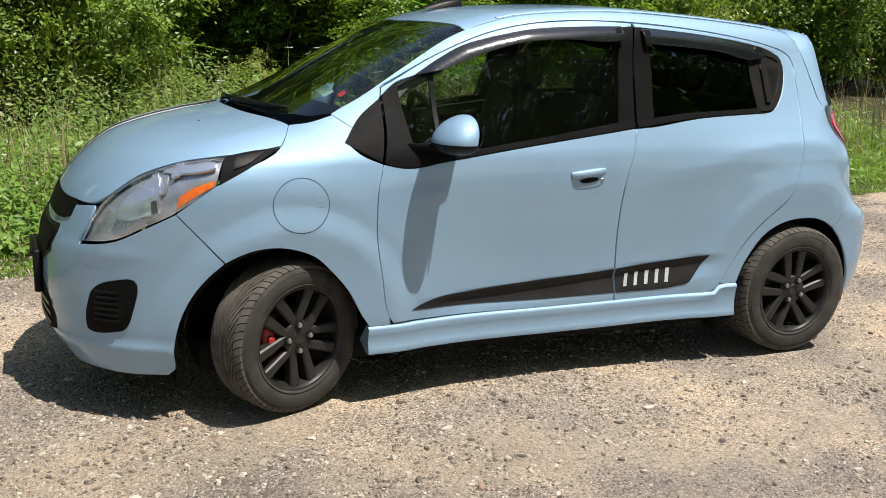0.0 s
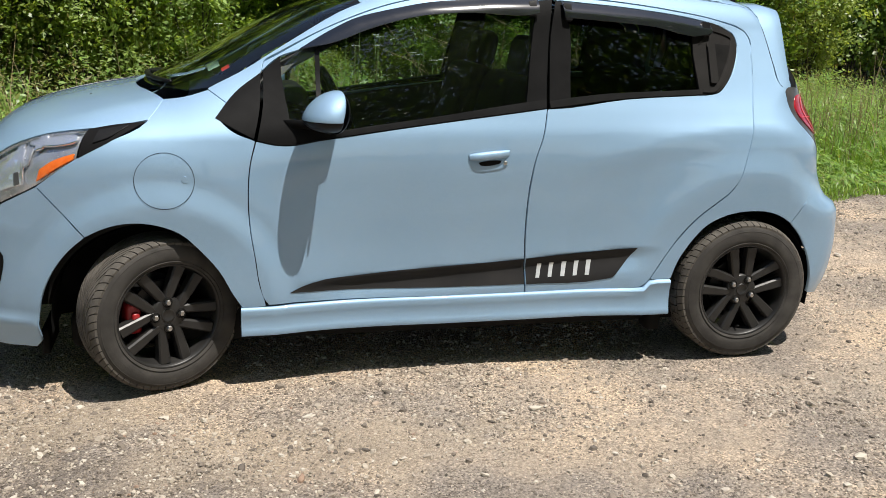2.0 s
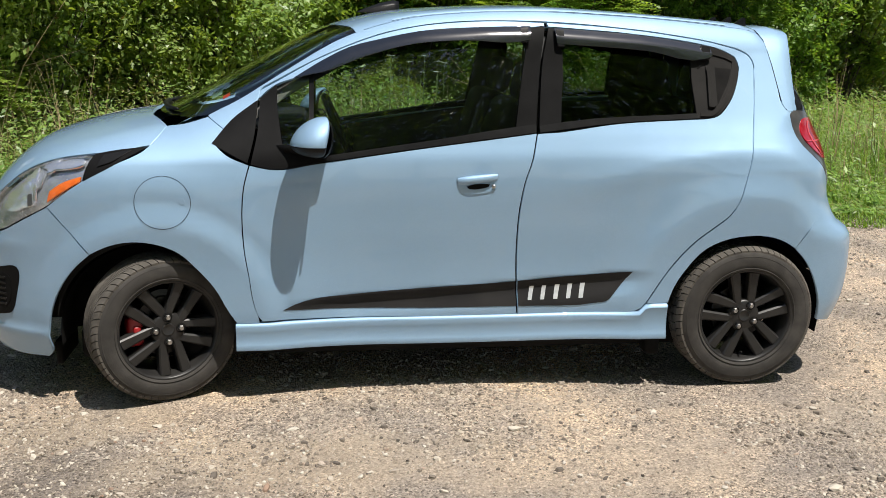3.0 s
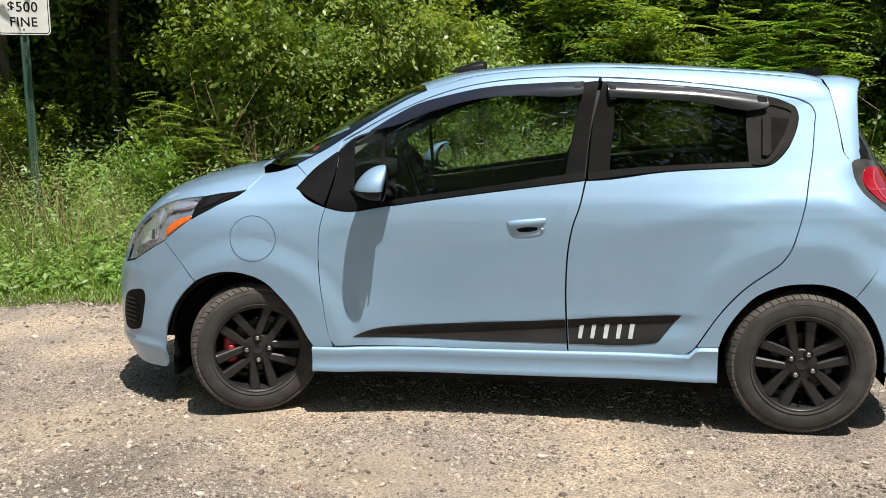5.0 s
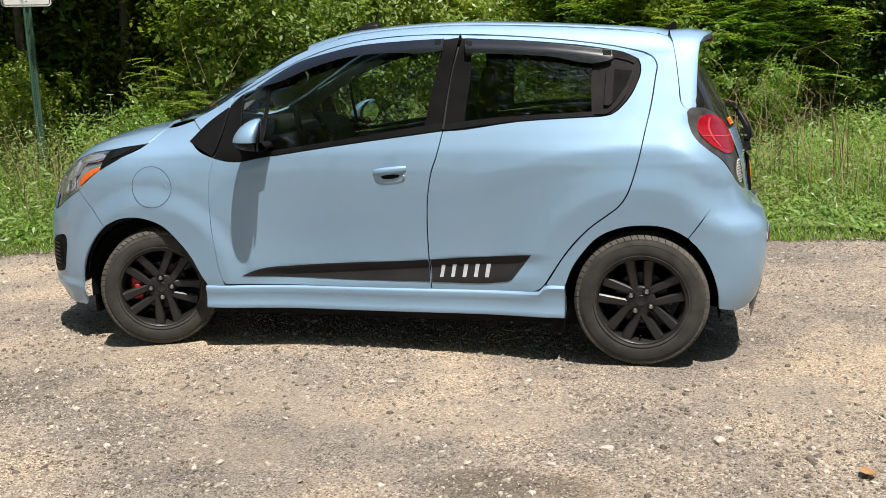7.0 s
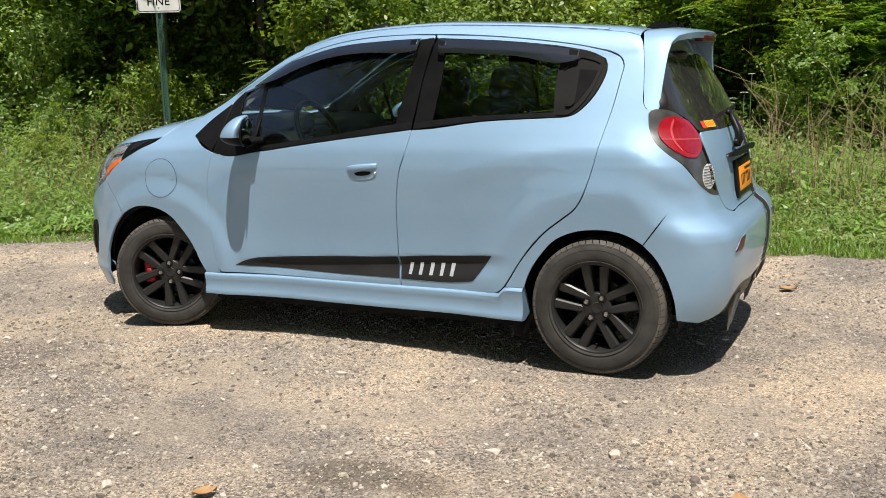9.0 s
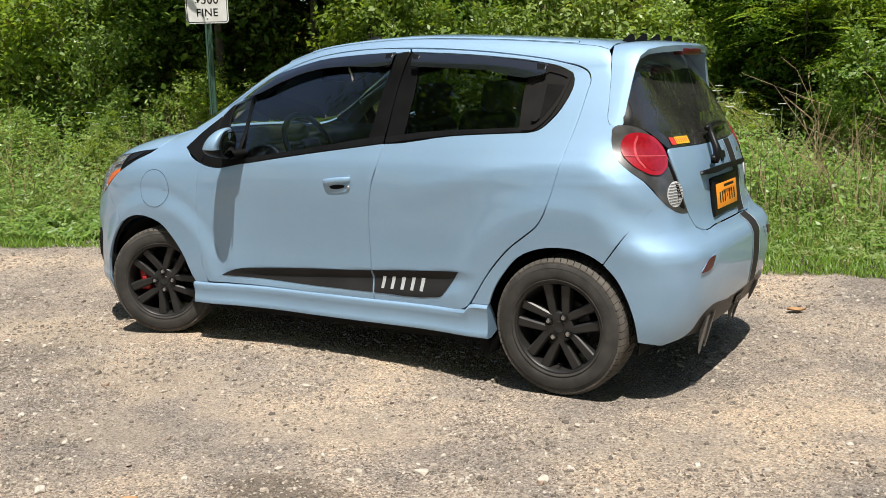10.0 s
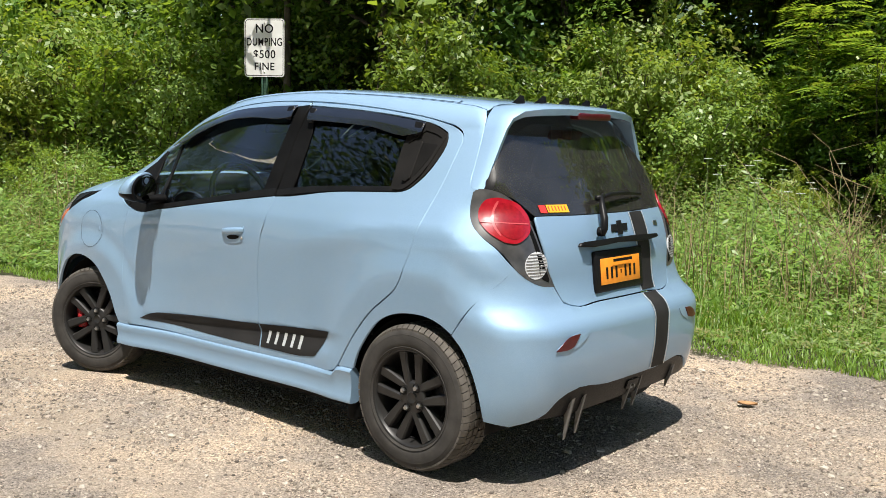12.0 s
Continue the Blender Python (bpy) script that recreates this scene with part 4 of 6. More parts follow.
    sp = part("spoiler", bm, PAINT, gate, "pale blue roof spoiler with side blades", angle=60)
    bm = box_bm((.05, .26, .030), (2.652, .03, 1.430), .008)
    part("brake_light", bm, REDDARK, sp, "dark red high brake light")
    for y in (-.26, -.10, .08, .25, .40):
        zt = top_z(2.47, y)
        bm = loft([[(x, y + o, zt + z) for x, z in ((2.435, -.006), (2.490, .034), (2.503, .032), (2.508, -.012))] for o in (-.005, .005)])
        bm.verts.ensure_lookup_table()
        bm.faces.new(bm.verts[0:4])
        bm.faces.new(bm.verts[4:8][::-1])
        bmesh.ops.recalc_face_normals(bm, faces=bm.faces[:])
        part("roof_fin", bm, BLACK, sp, "small black fin", smooth=False)
    # rear lamps
    out = [(2.562, -.632, 1.122), (2.613, -.60, 1.12), (2.668, -.568, 1.094), (2.715, -.546, 1.05), (2.753, -.53, .996), (2.784, -.518, .919), (2.803, -.50, .845), (2.819, -.466, .768), (2.80, -.545, .775), (2.767, -.627, .826), (2.725, -.667, .90), (2.647, -.707, .962), (2.598, -.703, 1.006), (2.570, -.674, 1.063)]
    lw = (-.75, .66, 0)
    out = seated(out)
    mid = sum((Vector(p) for p in out), Vector()) / len(out)
    out = [tuple(mid + (Vector(p) - mid) * 1.035) for p in out]
    lamp = flank("tail_light", both, LAMPGREY, rounded(out, 1, (7,)), "large tail light with red and clear lenses", way=lw, off=.001, lip=.015, grid=.025)
    flank("lamp_edge", lamp, GRAINED, rounded([(2.715, -.55, 1.045), (2.750, -.534, .993), (2.780, -.522, .917), (2.799, -.505, .845), (2.812, -.478, .775), (2.80, -.53, .80), (2.79, -.535, .87), (2.77, -.55, .95)]), "smoked inner edge", way=lw, off=.003, lip=.003)
    lens = [(2.597, -.665, 1.058), (2.600, -.632, 1.096), (2.635, -.596, 1.105), (2.690, -.545, 1.083), (2.733, -.526, 1.030), (2.757, -.546, .968), (2.750, -.607, .931), (2.72, -.654, .935), (2.664, -.688, .971), (2.618, -.69, 1.013)]
    red = flank("red_lens", lamp, REDLENS, rounded(lens, 2), "round red lens", way=lw, off=.006, lip=.008, grid=.02)
    heart = [(2.645, -.61, 1.085), (2.685, -.56, 1.072), (2.722, -.54, 1.026), (2.742, -.555, .970), (2.735, -.605, .946), (2.71, -.645, .955), (2.672, -.655, .995), (2.648, -.635, 1.045)]
    flank("lens_heart", red, REDDEEP, rounded(heart, 2), "darker red inner lens", way=lw, off=.0075, lip=.0018, grid=.02)
    arc = [(2.640, -.612, 1.090), (2.639, -.640, 1.045), (2.662, -.664, .998), (2.700, -.66, .958), (2.702, -.655, .962), (2.668, -.657, 1.001), (2.645, -.633, 1.047), (2.646, -.606, 1.088)]
    flank("lens_rim", red, REDSPOT, rounded(arc, 1), "paler red rim inside the lens", way=lw, off=.0085, lip=.001, grid=.02)
    flank("lens_line", red, REDSPOT, [(2.605, -.672, 1.012), (2.738, -.54, 1.004), (2.738, -.54, 1.000), (2.605, -.672, 1.008)], "pale line across the lens", way=lw, off=.0095, lip=0)
    clear = flank("reverse_lens", lamp, PALE, [(2.787 + math.cos(2 * math.pi * k / 20) * .035, -.543 + math.cos(2 * math.pi * k / 20) * .035, .848 + math.sin(2 * math.pi * k / 20) * .052) for k in range(20)], "round clear ribbed reversing lens", way=lw, off=.003, lip=.006, grid=.02)
    for i in range(8):
        z = .808 + i * .0115
        wd = .033 * math.sqrt(max(.1, 1 - ((z - .848) / .052) ** 2))
        flank("lens_rib", clear, BLADE, [(2.787 - wd, -.543 - wd, z), (2.787 + wd, -.543 + wd, z), (2.787 + wd, -.543 + wd, z + .003), (2.787 - wd, -.543 - wd, z + .003)], "", way=lw, off=.005, lip=.002, grid=.05)

    # bumper
    half = [(2.875, 0, .679), (2.875, -.2, .679), (2.87, -.395, .680), (2.855, -.438, .695), (2.825, -.470, .760), (2.80, -.561, .787), *on_flank('2.758,.837 2.727,.782 2.670,.713 2.576,.578 2.622,.532 2.671,.451 2.702,.365 2.714,.262'), (2.80, -.70, .245), (2.877, -.578, .289), (2.90, -.53, .335), (2.915, -.48, .358), (2.93, -.2, .352), (2.93, 0, .352)]
    bump = across("rear_bumper", car, PAINT, whole(half), "pale blue rear bumper", around=(2.15, 1), grid=.032, grow=.0012)
    across("diffuser", bump, BLACK, whole([(2.93, 0, .348), (2.93, -.2, .348), (2.915, -.47, .352), (2.90, -.525, .328), (2.877, -.572, .286), (2.83, -.60, .262), (2.86, -.4, .252), (2.88, 0, .255)]), "dark lower diffuser", around=(2.15, 1), off=-.006, lip=.02)
    for y, dip in ((-.43, .150), (-.35, .160), (.02, .185), (.10, .185), (.40, .215)):
        bm = loft([[(x, y + o, z) for x, z in ((2.872, .27), (2.895, .31), (2.915, .33), (2.905, .29), (2.872, dip + .004), (2.866, dip))] for o in (-.004, .004)])
        bm.verts.ensure_lookup_table()
        bm.faces.new(bm.verts[0:6])
        bm.faces.new(bm.verts[6:12][::-1])
        bmesh.ops.recalc_face_normals(bm, faces=bm.faces[:])
        part("diffuser_fin", bm, BLADE, bump, "grey blade under the bumper", smooth=False)
    across("bumper_badge", bump, BLACK, [(2.93, -.02, .325), (2.93, .075, .325), (2.93, .07, .285), (2.93, -.02, .285)], "dark small badge", way=(-1, 0, 0), off=.0, lip=.004)
    cu = bpy.data.curves.new("badge_letters", "FONT")
    cu.body, cu.size, cu.extrude, cu.align_x = "EV", .046, .002, "CENTER"
    word = new("badge_letters", cu)
    word.parent = bump
    spot = land(np.array([[3.2, .028, .288]]), np.array([[-1., 0, 0]]))[0][0]
    word.matrix_local = Matrix.Translation((float(spot[0]) + .006, .028, .288)) @ Matrix.Rotation(radians(90), 4, "Z") @ Matrix.Rotation(radians(84), 4, "X")
    cu.materials.append(BLADE)
    pocket = flank("reflector_pocket", (bump, bump), PAINT, rounded([(2.917, -.59, .530), (2.93, -.50, .585), (2.936, -.37, .600), (2.936, -.40, .56), (2.92, -.48, .528)]), "scooped pocket", way=(-1, 0, 0), off=.003, lip=.003)
    flank("bumper_reflector", pocket, REDDARK, [(2.917, -.578, .535), (2.93, -.505, .582), (2.936, -.44, .588), (2.936, -.475, .545), (2.92, -.50, .537)], "red reflector", way=(-1, 0, 0), off=.006, lip=.004)
    # dark stripe down the tailgate and bumper, with thin pale borders
    for nm, par, zs in (("tailgate_stripe", gate, (.69, 1.024)), ("bumper_stripe", bump, (.356, .678))):
        z0, z1 = zs
        for n2, mt, y0, y1, off in ((nm, DECAL, .150, .262, .003), ("stripe_border", SILVER, .138, .145, .0028), ("stripe_border", SILVER, .267, .274, .0028)):
            across(n2, par, mt, [(2.9, y0, z0), (2.9, y1, z0), (2.9, y1, z1), (2.9, y0, z1)], "dark grey stripe" if mt is DECAL else "thin pale stripe border", way=(-1, 0, 0), off=off, lip=0, grid=.02)
    # plate with ledge, emblem, wiper, sticker
    across("ledge", gate, BLACK, whole([(2.82, 0, .924), (2.82, -.29, .918), (2.82, -.30, .906), (2.82, -.27, .902), (2.82, 0, .906)]), "black ledge above the plate", way=(-1, 0, 0), off=.035, lip=.045)
    tilt = Matrix.Rotation(radians(-6), 3, "Y")
    bm = box_bm((.02, .385, .172), (2.851, -.03, .797), .008, turn=tilt)
    holder = part("plate_holder", bm, BLACK, gate, "black plate holder")
    bm = box_bm((.004, .315, .108), (2.863, -.03, .797), .0015, turn=tilt)
    plate = part("plate", bm, ORANGE, holder, "orange plate with dark bars")
    for i in range(7):
        y = -.142 + i * .037
        bm = box_bm((.0015, .015 if i != 3 else .008, .048 if i != 3 else .016), (2.8660, y, .790), turn=tilt)
        part("plate_bar", bm, BLACK, plate, "dark bar", smooth=False)
    part("plate_bar", box_bm((.0015, .15, .012), (2.8710, -.03, .840), turn=tilt), BLACK, plate, "dark bar", smooth=False)
    bm = box_bm((.004, .335, .012), (2.862, -.03, .730), .002, turn=tilt)
    part("frame_bar", bm, STEEL, holder, "pale lower edge of the frame")
    for y0, y1, z0, z1 in ((-.046, .096, .950, .980), (.002, .048, .937, .993)):
        across("emblem", gate, BLACK, [(2.82, y0, z0), (2.82, y1 - .012, z0), (2.82, y1, z1), (2.82, y0 + .012, z1)], "black cross-shaped emblem", way=(-1, 0, 0), off=.006 if y0 > 0 else .004, lip=.006)
    across("small_badge", gate, STEEL, [(2.8, .36, .975), (2.8, .40, .975), (2.8, .40, .955), (2.8, .36, .955)], "small green and silver badge", way=(-1, 0, 0), off=.003, lip=.003)
    for y0, y1, m in ((-.462, -.425, STICKRED), (-.42, -.295, YELLOW)):
        st = across("sticker", gate, m, [(2.79, y0, 1.043), (2.79, y1, 1.040), (2.79, y1, 1.070), (2.79, y0, 1.072)], "small red and yellow window sticker", way=(-1, 0, 0), off=.004, lip=0)
    for i in range(6):
        y = -.413 + i * .019
        across("sticker_bar", gate, STICKRED, [(2.79, y, 1.047), (2.79, y + .006, 1.047), (2.79, y + .006, 1.066), (2.79, y, 1.066)], "red bar on the sticker", way=(-1, 0, 0), off=.005, lip=0)
    wip = part("rear_wiper", tube([(2.846, -.162, .945), (2.852, -.158, .972), (2.842, -.142, 1.012), (2.816, -.120, 1.060), (2.796, -.098, 1.094), (2.786, -.065, 1.105)], [.012, .017, .017, .014, .012, .009], 10), BLACK, gate, "black rear wiper")
    part("wiper_pivot", revolve([(0, -.012), (.016, -.010), (.020, 0), (.020, .012)], 16), BLACK, wip, "black pivot cap").matrix_local = Matrix.Translation((2.842, -.160, .960)) @ Matrix.Rotation(radians(90), 4, "Z")
    part("wiper_blade", tube([(2.792, -.125, 1.092), (2.784, .01, 1.106), (2.770, .16, 1.106), (2.752, .31, 1.094)], [.011, .010, .009, .005], 8), BLACK, wip, "black wiper blade")


def build_inside(car):
    # headliner and pillars
    across("headliner", car, LINER, whole([(.70, 0, 1.5), (.74, -.3, 1.5), (.82, -.48, 1.5), (1.5, -.47, 1.5), (2.38, -.42, 1.5), (2.42, 0, 1.5)]), "grey headliner", way=(0, 0, -1), off=-.04, lip=0, grid=.12)
    flank("pillar_trim", (car, car), LINER, pts(".26,1.10 .40,1.20 .60,1.31 .80,1.40 .84,1.38 .64,1.275 .44,1.16 .32,1.075"), "grey inner pillar trim", off=-.035, lip=0)
    flank("inner_door_trim", (car, car), DASH, pts(".40,.94 .664,.955 1.053,1.012 1.391,1.062 2.1,1.105 2.1,.5 .4,.5"), "dark inner door trim", off=-.06, lip=0, grid=.12)
    flank("pillar_inner", (car, car), DASH, pts("1.40,1.06 1.45,1.44 1.56,1.44 1.58,1.08"), "dark inner pillar", off=-.035, lip=0)
    flank("rear_pillar_inner", (car, car), DASH, pts("2.16,1.12 2.16,1.36 2.40,1.33 2.50,1.16 2.55,1.05 2.2,1.05"), "dark inner rear pillar", off=-.05, lip=0)
    bm = loft([[(x, y, z) for x, z in ((.12, 1.03), (.28, 1.065), (.45, 1.06), (.56, 1.03), (.60, .96), (.58, .80), (.50, .60))] for y in np.linspace(-.66, .66, 9)])
    part("dashboard", bm, DASH, car, "dark dashboard")
    bm = box_bm((.16, .40, .10), (.50, -.33, 1.055), .04, 3)
    part("instrument_hood", bm, DASH, car, "dark instrument hood")
    ring = [(.02 * math.sin(0), .175 * math.cos(a), .175 * math.sin(a)) for a in np.linspace(0, 2 * math.pi, 33)]
    bm = tube(ring, .016, 8, caps=False)
    box_bm((.05, .13, .09), (.01, 0, -.01), .02, bm=bm)
    box_bm((.02, .30, .03), (.005, 0, 0), .008, bm=bm)
    box_bm((.02, .03, .15), (.005, 0, -.08), .008, bm=bm)
    bmesh.ops.transform(bm, verts=bm.verts[:], matrix=Matrix.Translation((.72, -.33, 1.0)) @ Matrix.Rotation(radians(-24), 4, "Y"))
    part("steering_wheel", bm, BLACK, car, "black steering wheel")
    for x, ys in ((1.18, (-.33, .33)), (1.95, (-.30, .30))):
        for y in ys:
            bm = box_bm((.50, .48, .16), (x - .08, y, .60), .06, 3)
            seat = part("seat", bm, CLOTH, car, "charcoal cloth seat")
            bm = box_bm((.15, .46, .62), (x + .20, y, .86), .06, 3, turn=Matrix.Rotation(radians(17), 3, "Y"))
            part("seat_back", bm, CLOTH, seat)
            bm = box_bm((.09, .25, .17), (x + .33, y, 1.23), .04, 3, turn=Matrix.Rotation(radians(12), 3, "Y"))
            part("head_restraint", bm, CLOTH, seat)
    bm = box_bm((.04, .22, .065), (.66, 0, 1.36), .02, 3, turn=Matrix.Rotation(radians(20), 3, "Y"))
    part("inner_mirror", bm, BLACK, car, "rear-view mirror")
    bm = box_bm((2.3, 1.36, .04), (1.3, 0, .42), 0)
    part("cabin_floor", bm, DARK, car, "black cabin floor")
    bm = box_bm((.62, 1.16, .03), (2.42, 0, 1.0), .01)
    part("parcel_shelf", bm, DASH, car, "dark parcel shelf")


def build_wheel(car, x, y, steer, turn, rad):
    s = -1 if y < 0 else 1
    tyre_prof = [(.194, -.085), (.201, -.094), (.228, -.099), (.256, -.098), (rad - .022, -.092), (rad - .013, -.084), (rad - .012, -.06), (rad - .012, 0), (rad - .012, .06), (rad - .013, .084), (rad - .022, .092), (.256, .098), (.228, .099), (.201, .094), (.194, .085)]
    bm = revolve(tyre_prof, 72)
    # the wheel's own mesh is the tyre, so that the thing stays car > wheel > parts
    me_parent = part("wheel", bm, RUBBER, car, "black alloy wheel with a dusty road tyre")
    place = Matrix.Translation((x, y, rad)) @ Matrix.Rotation(radians(steer), 4, "Z") @ (Matrix.Rotation(math.pi, 4, "Z") if s > 0 else Matrix())
    me_parent.matrix_local = place
    for r0 in (.208, .236, .258):
        part("sidewall_ring", revolve([(r0 - .002, -.0965), (r0, -.0988), (r0 + .002, -.0965)], 72), RUBBER, me_parent)
    # tread blocks: a swept middle and short shoulder blocks, with grooves between
    verts, faces = [], []
    lanes = ((.003, .026, -.30, 42, .78), (.029, .061, -.26, 42, .78), (.064, .091, -.06, 60, .86)) if x == 0 else ((.004, .028, 0., 52, .86), (.033, .060, -.02, 52, .86), (.064, .091, -.03, 60, .88))
    for side in (-1, 1):
        turned = 0.
        for a0, a1, swept, n, fill in lanes:
            for k in range(n):
                b = len(verts)
                for i in range(6):
                    a = a0 + (a1 - a0) * i / 5
                    sweep = turned + swept * (i / 5) ** .8
                    wdt = 2 * math.pi / n * fill
                    drop = max(0, a - .060) ** 2 * 14
                    for ph in (0, 1):
                        th = 2 * math.pi * (k + (.5 if side > 0 else 0)) / n + sweep + ph * wdt
                        for r in (rad - .016 - drop, rad + .001 - drop):
                            verts.append((r * math.cos(th), side * a, r * math.sin(th)))
                for i in range(5):
                    q = b + i * 4
                    faces += [(q + 1, q + 3, q + 7, q + 5), (q, q + 1, q + 5, q + 4), (q + 3, q + 2, q + 6, q + 7)]
                faces += [(b, b + 2, b + 3, b + 1), (b + 20, b + 21, b + 23, b + 22)]
            turned += swept
    tread = mesh_of("tread", verts, faces, TREAD, smooth=False)
    tagged(placed("tread", tread, me_parent, "worn dusty tread blocks"), kind="stuff")
    # rim
    bm = revolve([(.202, -.083), (.200, -.091), (.196, -.093), (.190, -.088), (.186, -.07), (.179, -.05), (.172, .02), (.17, .08), (.19, .09)], 64)
    part("rim", bm, WHEEL, me_parent, "black wheel rim")
    base = radians(turn)
    for k in range(5):
        a = base + k * 2 * math.pi / 5
        out_d, tan = Vector((math.cos(a), 0, math.sin(a))), Vector((-math.sin(a), 0, math.cos(a)))
        for o in (-1, 1):
            rows = []
            for i in range(5):
                t = i / 4
                c = out_d * (.034 + .148 * t) + tan * (o * (.026 + .016 * t) + .010 * t)
                hw = .0155 + .0070 * t
                fy = -.0708 - .008 * t
                rows.append([c + tan * (-hw - .004) + Vector((0, fy + .035, 0)), c + tan * -hw + Vector((0, fy + .006, 0)), c + tan * -(hw - .006) + Vector((0, fy, 0)), c + tan * (hw - .006) + Vector((0, fy + .001, 0)), c + tan * hw + Vector((0, fy + .007, 0)), c + tan * (hw + .004) + Vector((0, fy + .035, 0))])
            bm = loft(rows, closed=True)
            bmesh.ops.recalc_face_normals(bm, faces=bm.faces[:])
            part("spoke", bm, WHEEL, me_parent, angle=35)
    bm = revolve([(0, -.071), (.030, -.0715), (.058, -.0712), (.064, -.069), (.068, -.055), (.068, -.035), (.064, -.02)], 40)
    part("hub", bm, WHEEL, me_parent, "black hub")
    part("hub_cap", revolve([(0, -.0725), (.018, -.0728), (.021, -.0748), (.024, -.0748), (.027, -.070)], 28), WHEEL, me_parent, "black centre cap")
    for k in range(4):
        a = radians(91 if x == 0 else 61) + k * math.pi / 2
        part_at = (.050 * math.cos(a), 0, .050 * math.sin(a))
        bm = revolve([(.0165, -.0735), (.0175, -.0765), (.0195, -.0735)], 20)
        bmesh.ops.translate(bm, verts=bm.verts[:], vec=part_at)
        part("nut_seat", bm, DARK, me_parent, "dark ring round the nut")
        bm = revolve([(0, -.086), (.0085, -.086), (.0115, -.081), (.0115, -.06)], 6)
        bmesh.ops.translate(bm, verts=bm.verts[:], vec=part_at)
        part("wheel_nut", bm, STEEL, me_parent, "bright wheel nut", smooth=False)
    part("brake_disc", revolve([(.05, -.008), (.118, -.008), (.118, .012), (.05, .012)], 48), DISC, me_parent, "brake disc", angle=40)
    if x == 0:
        bm = box_bm((.06, .075, .12), (-.118, -.012, .0), .014)
        box_bm((.03, .03, .05), (-.115, -.05, .0), .008, bm=bm)
        part("brake_caliper", bm, RED, me_parent, "red brake caliper")
    part("valve", tube([(.0, -.05, -.170), (0, -.075, -.160)], .004, 6), BLACK, me_parent)


car = build_car()


# ---- the ground: one sheet, gravel yard, then a grass verge and the woodland floor ----
def verge_y(x):
    """Where the gravel ends and the grass begins."""
    return np.interp(x, [-12, -3.7, -2.6, -1.0, 2.2, 4.0, 6.0, 14], [-1.5, .55, 1.02, 1.6, 2.1, 2.25, 2.6, 4.5])


def hilly(x, y, fine=1.0):
    z = .012 * np.sin(x * 1.3 + .6) * np.cos(y * 1.1) + .008 * np.sin(x * 2.9 + y * 2.1)
    rise = np.clip(y - verge_y(x) - .2, 0, 4)
    return (z - .012) * fine + .035 * rise


SPOTS = [(-.55, -1.05, .75, .30, (.50, .40, .29), .75), (.45, -1.35, .85, .26, (.52, .42, .31), .65), (1.55, -1.55, .80, .25, (.52, .42, .32), .6),
         (.95, -1.95, .55, .22, (.50, .41, .31), .6), (2.9, -1.2, .6, .3, (.46, .39, .31), .5), (1.98, -2.10, .30, .14, (.115, .085, .055), .8)]


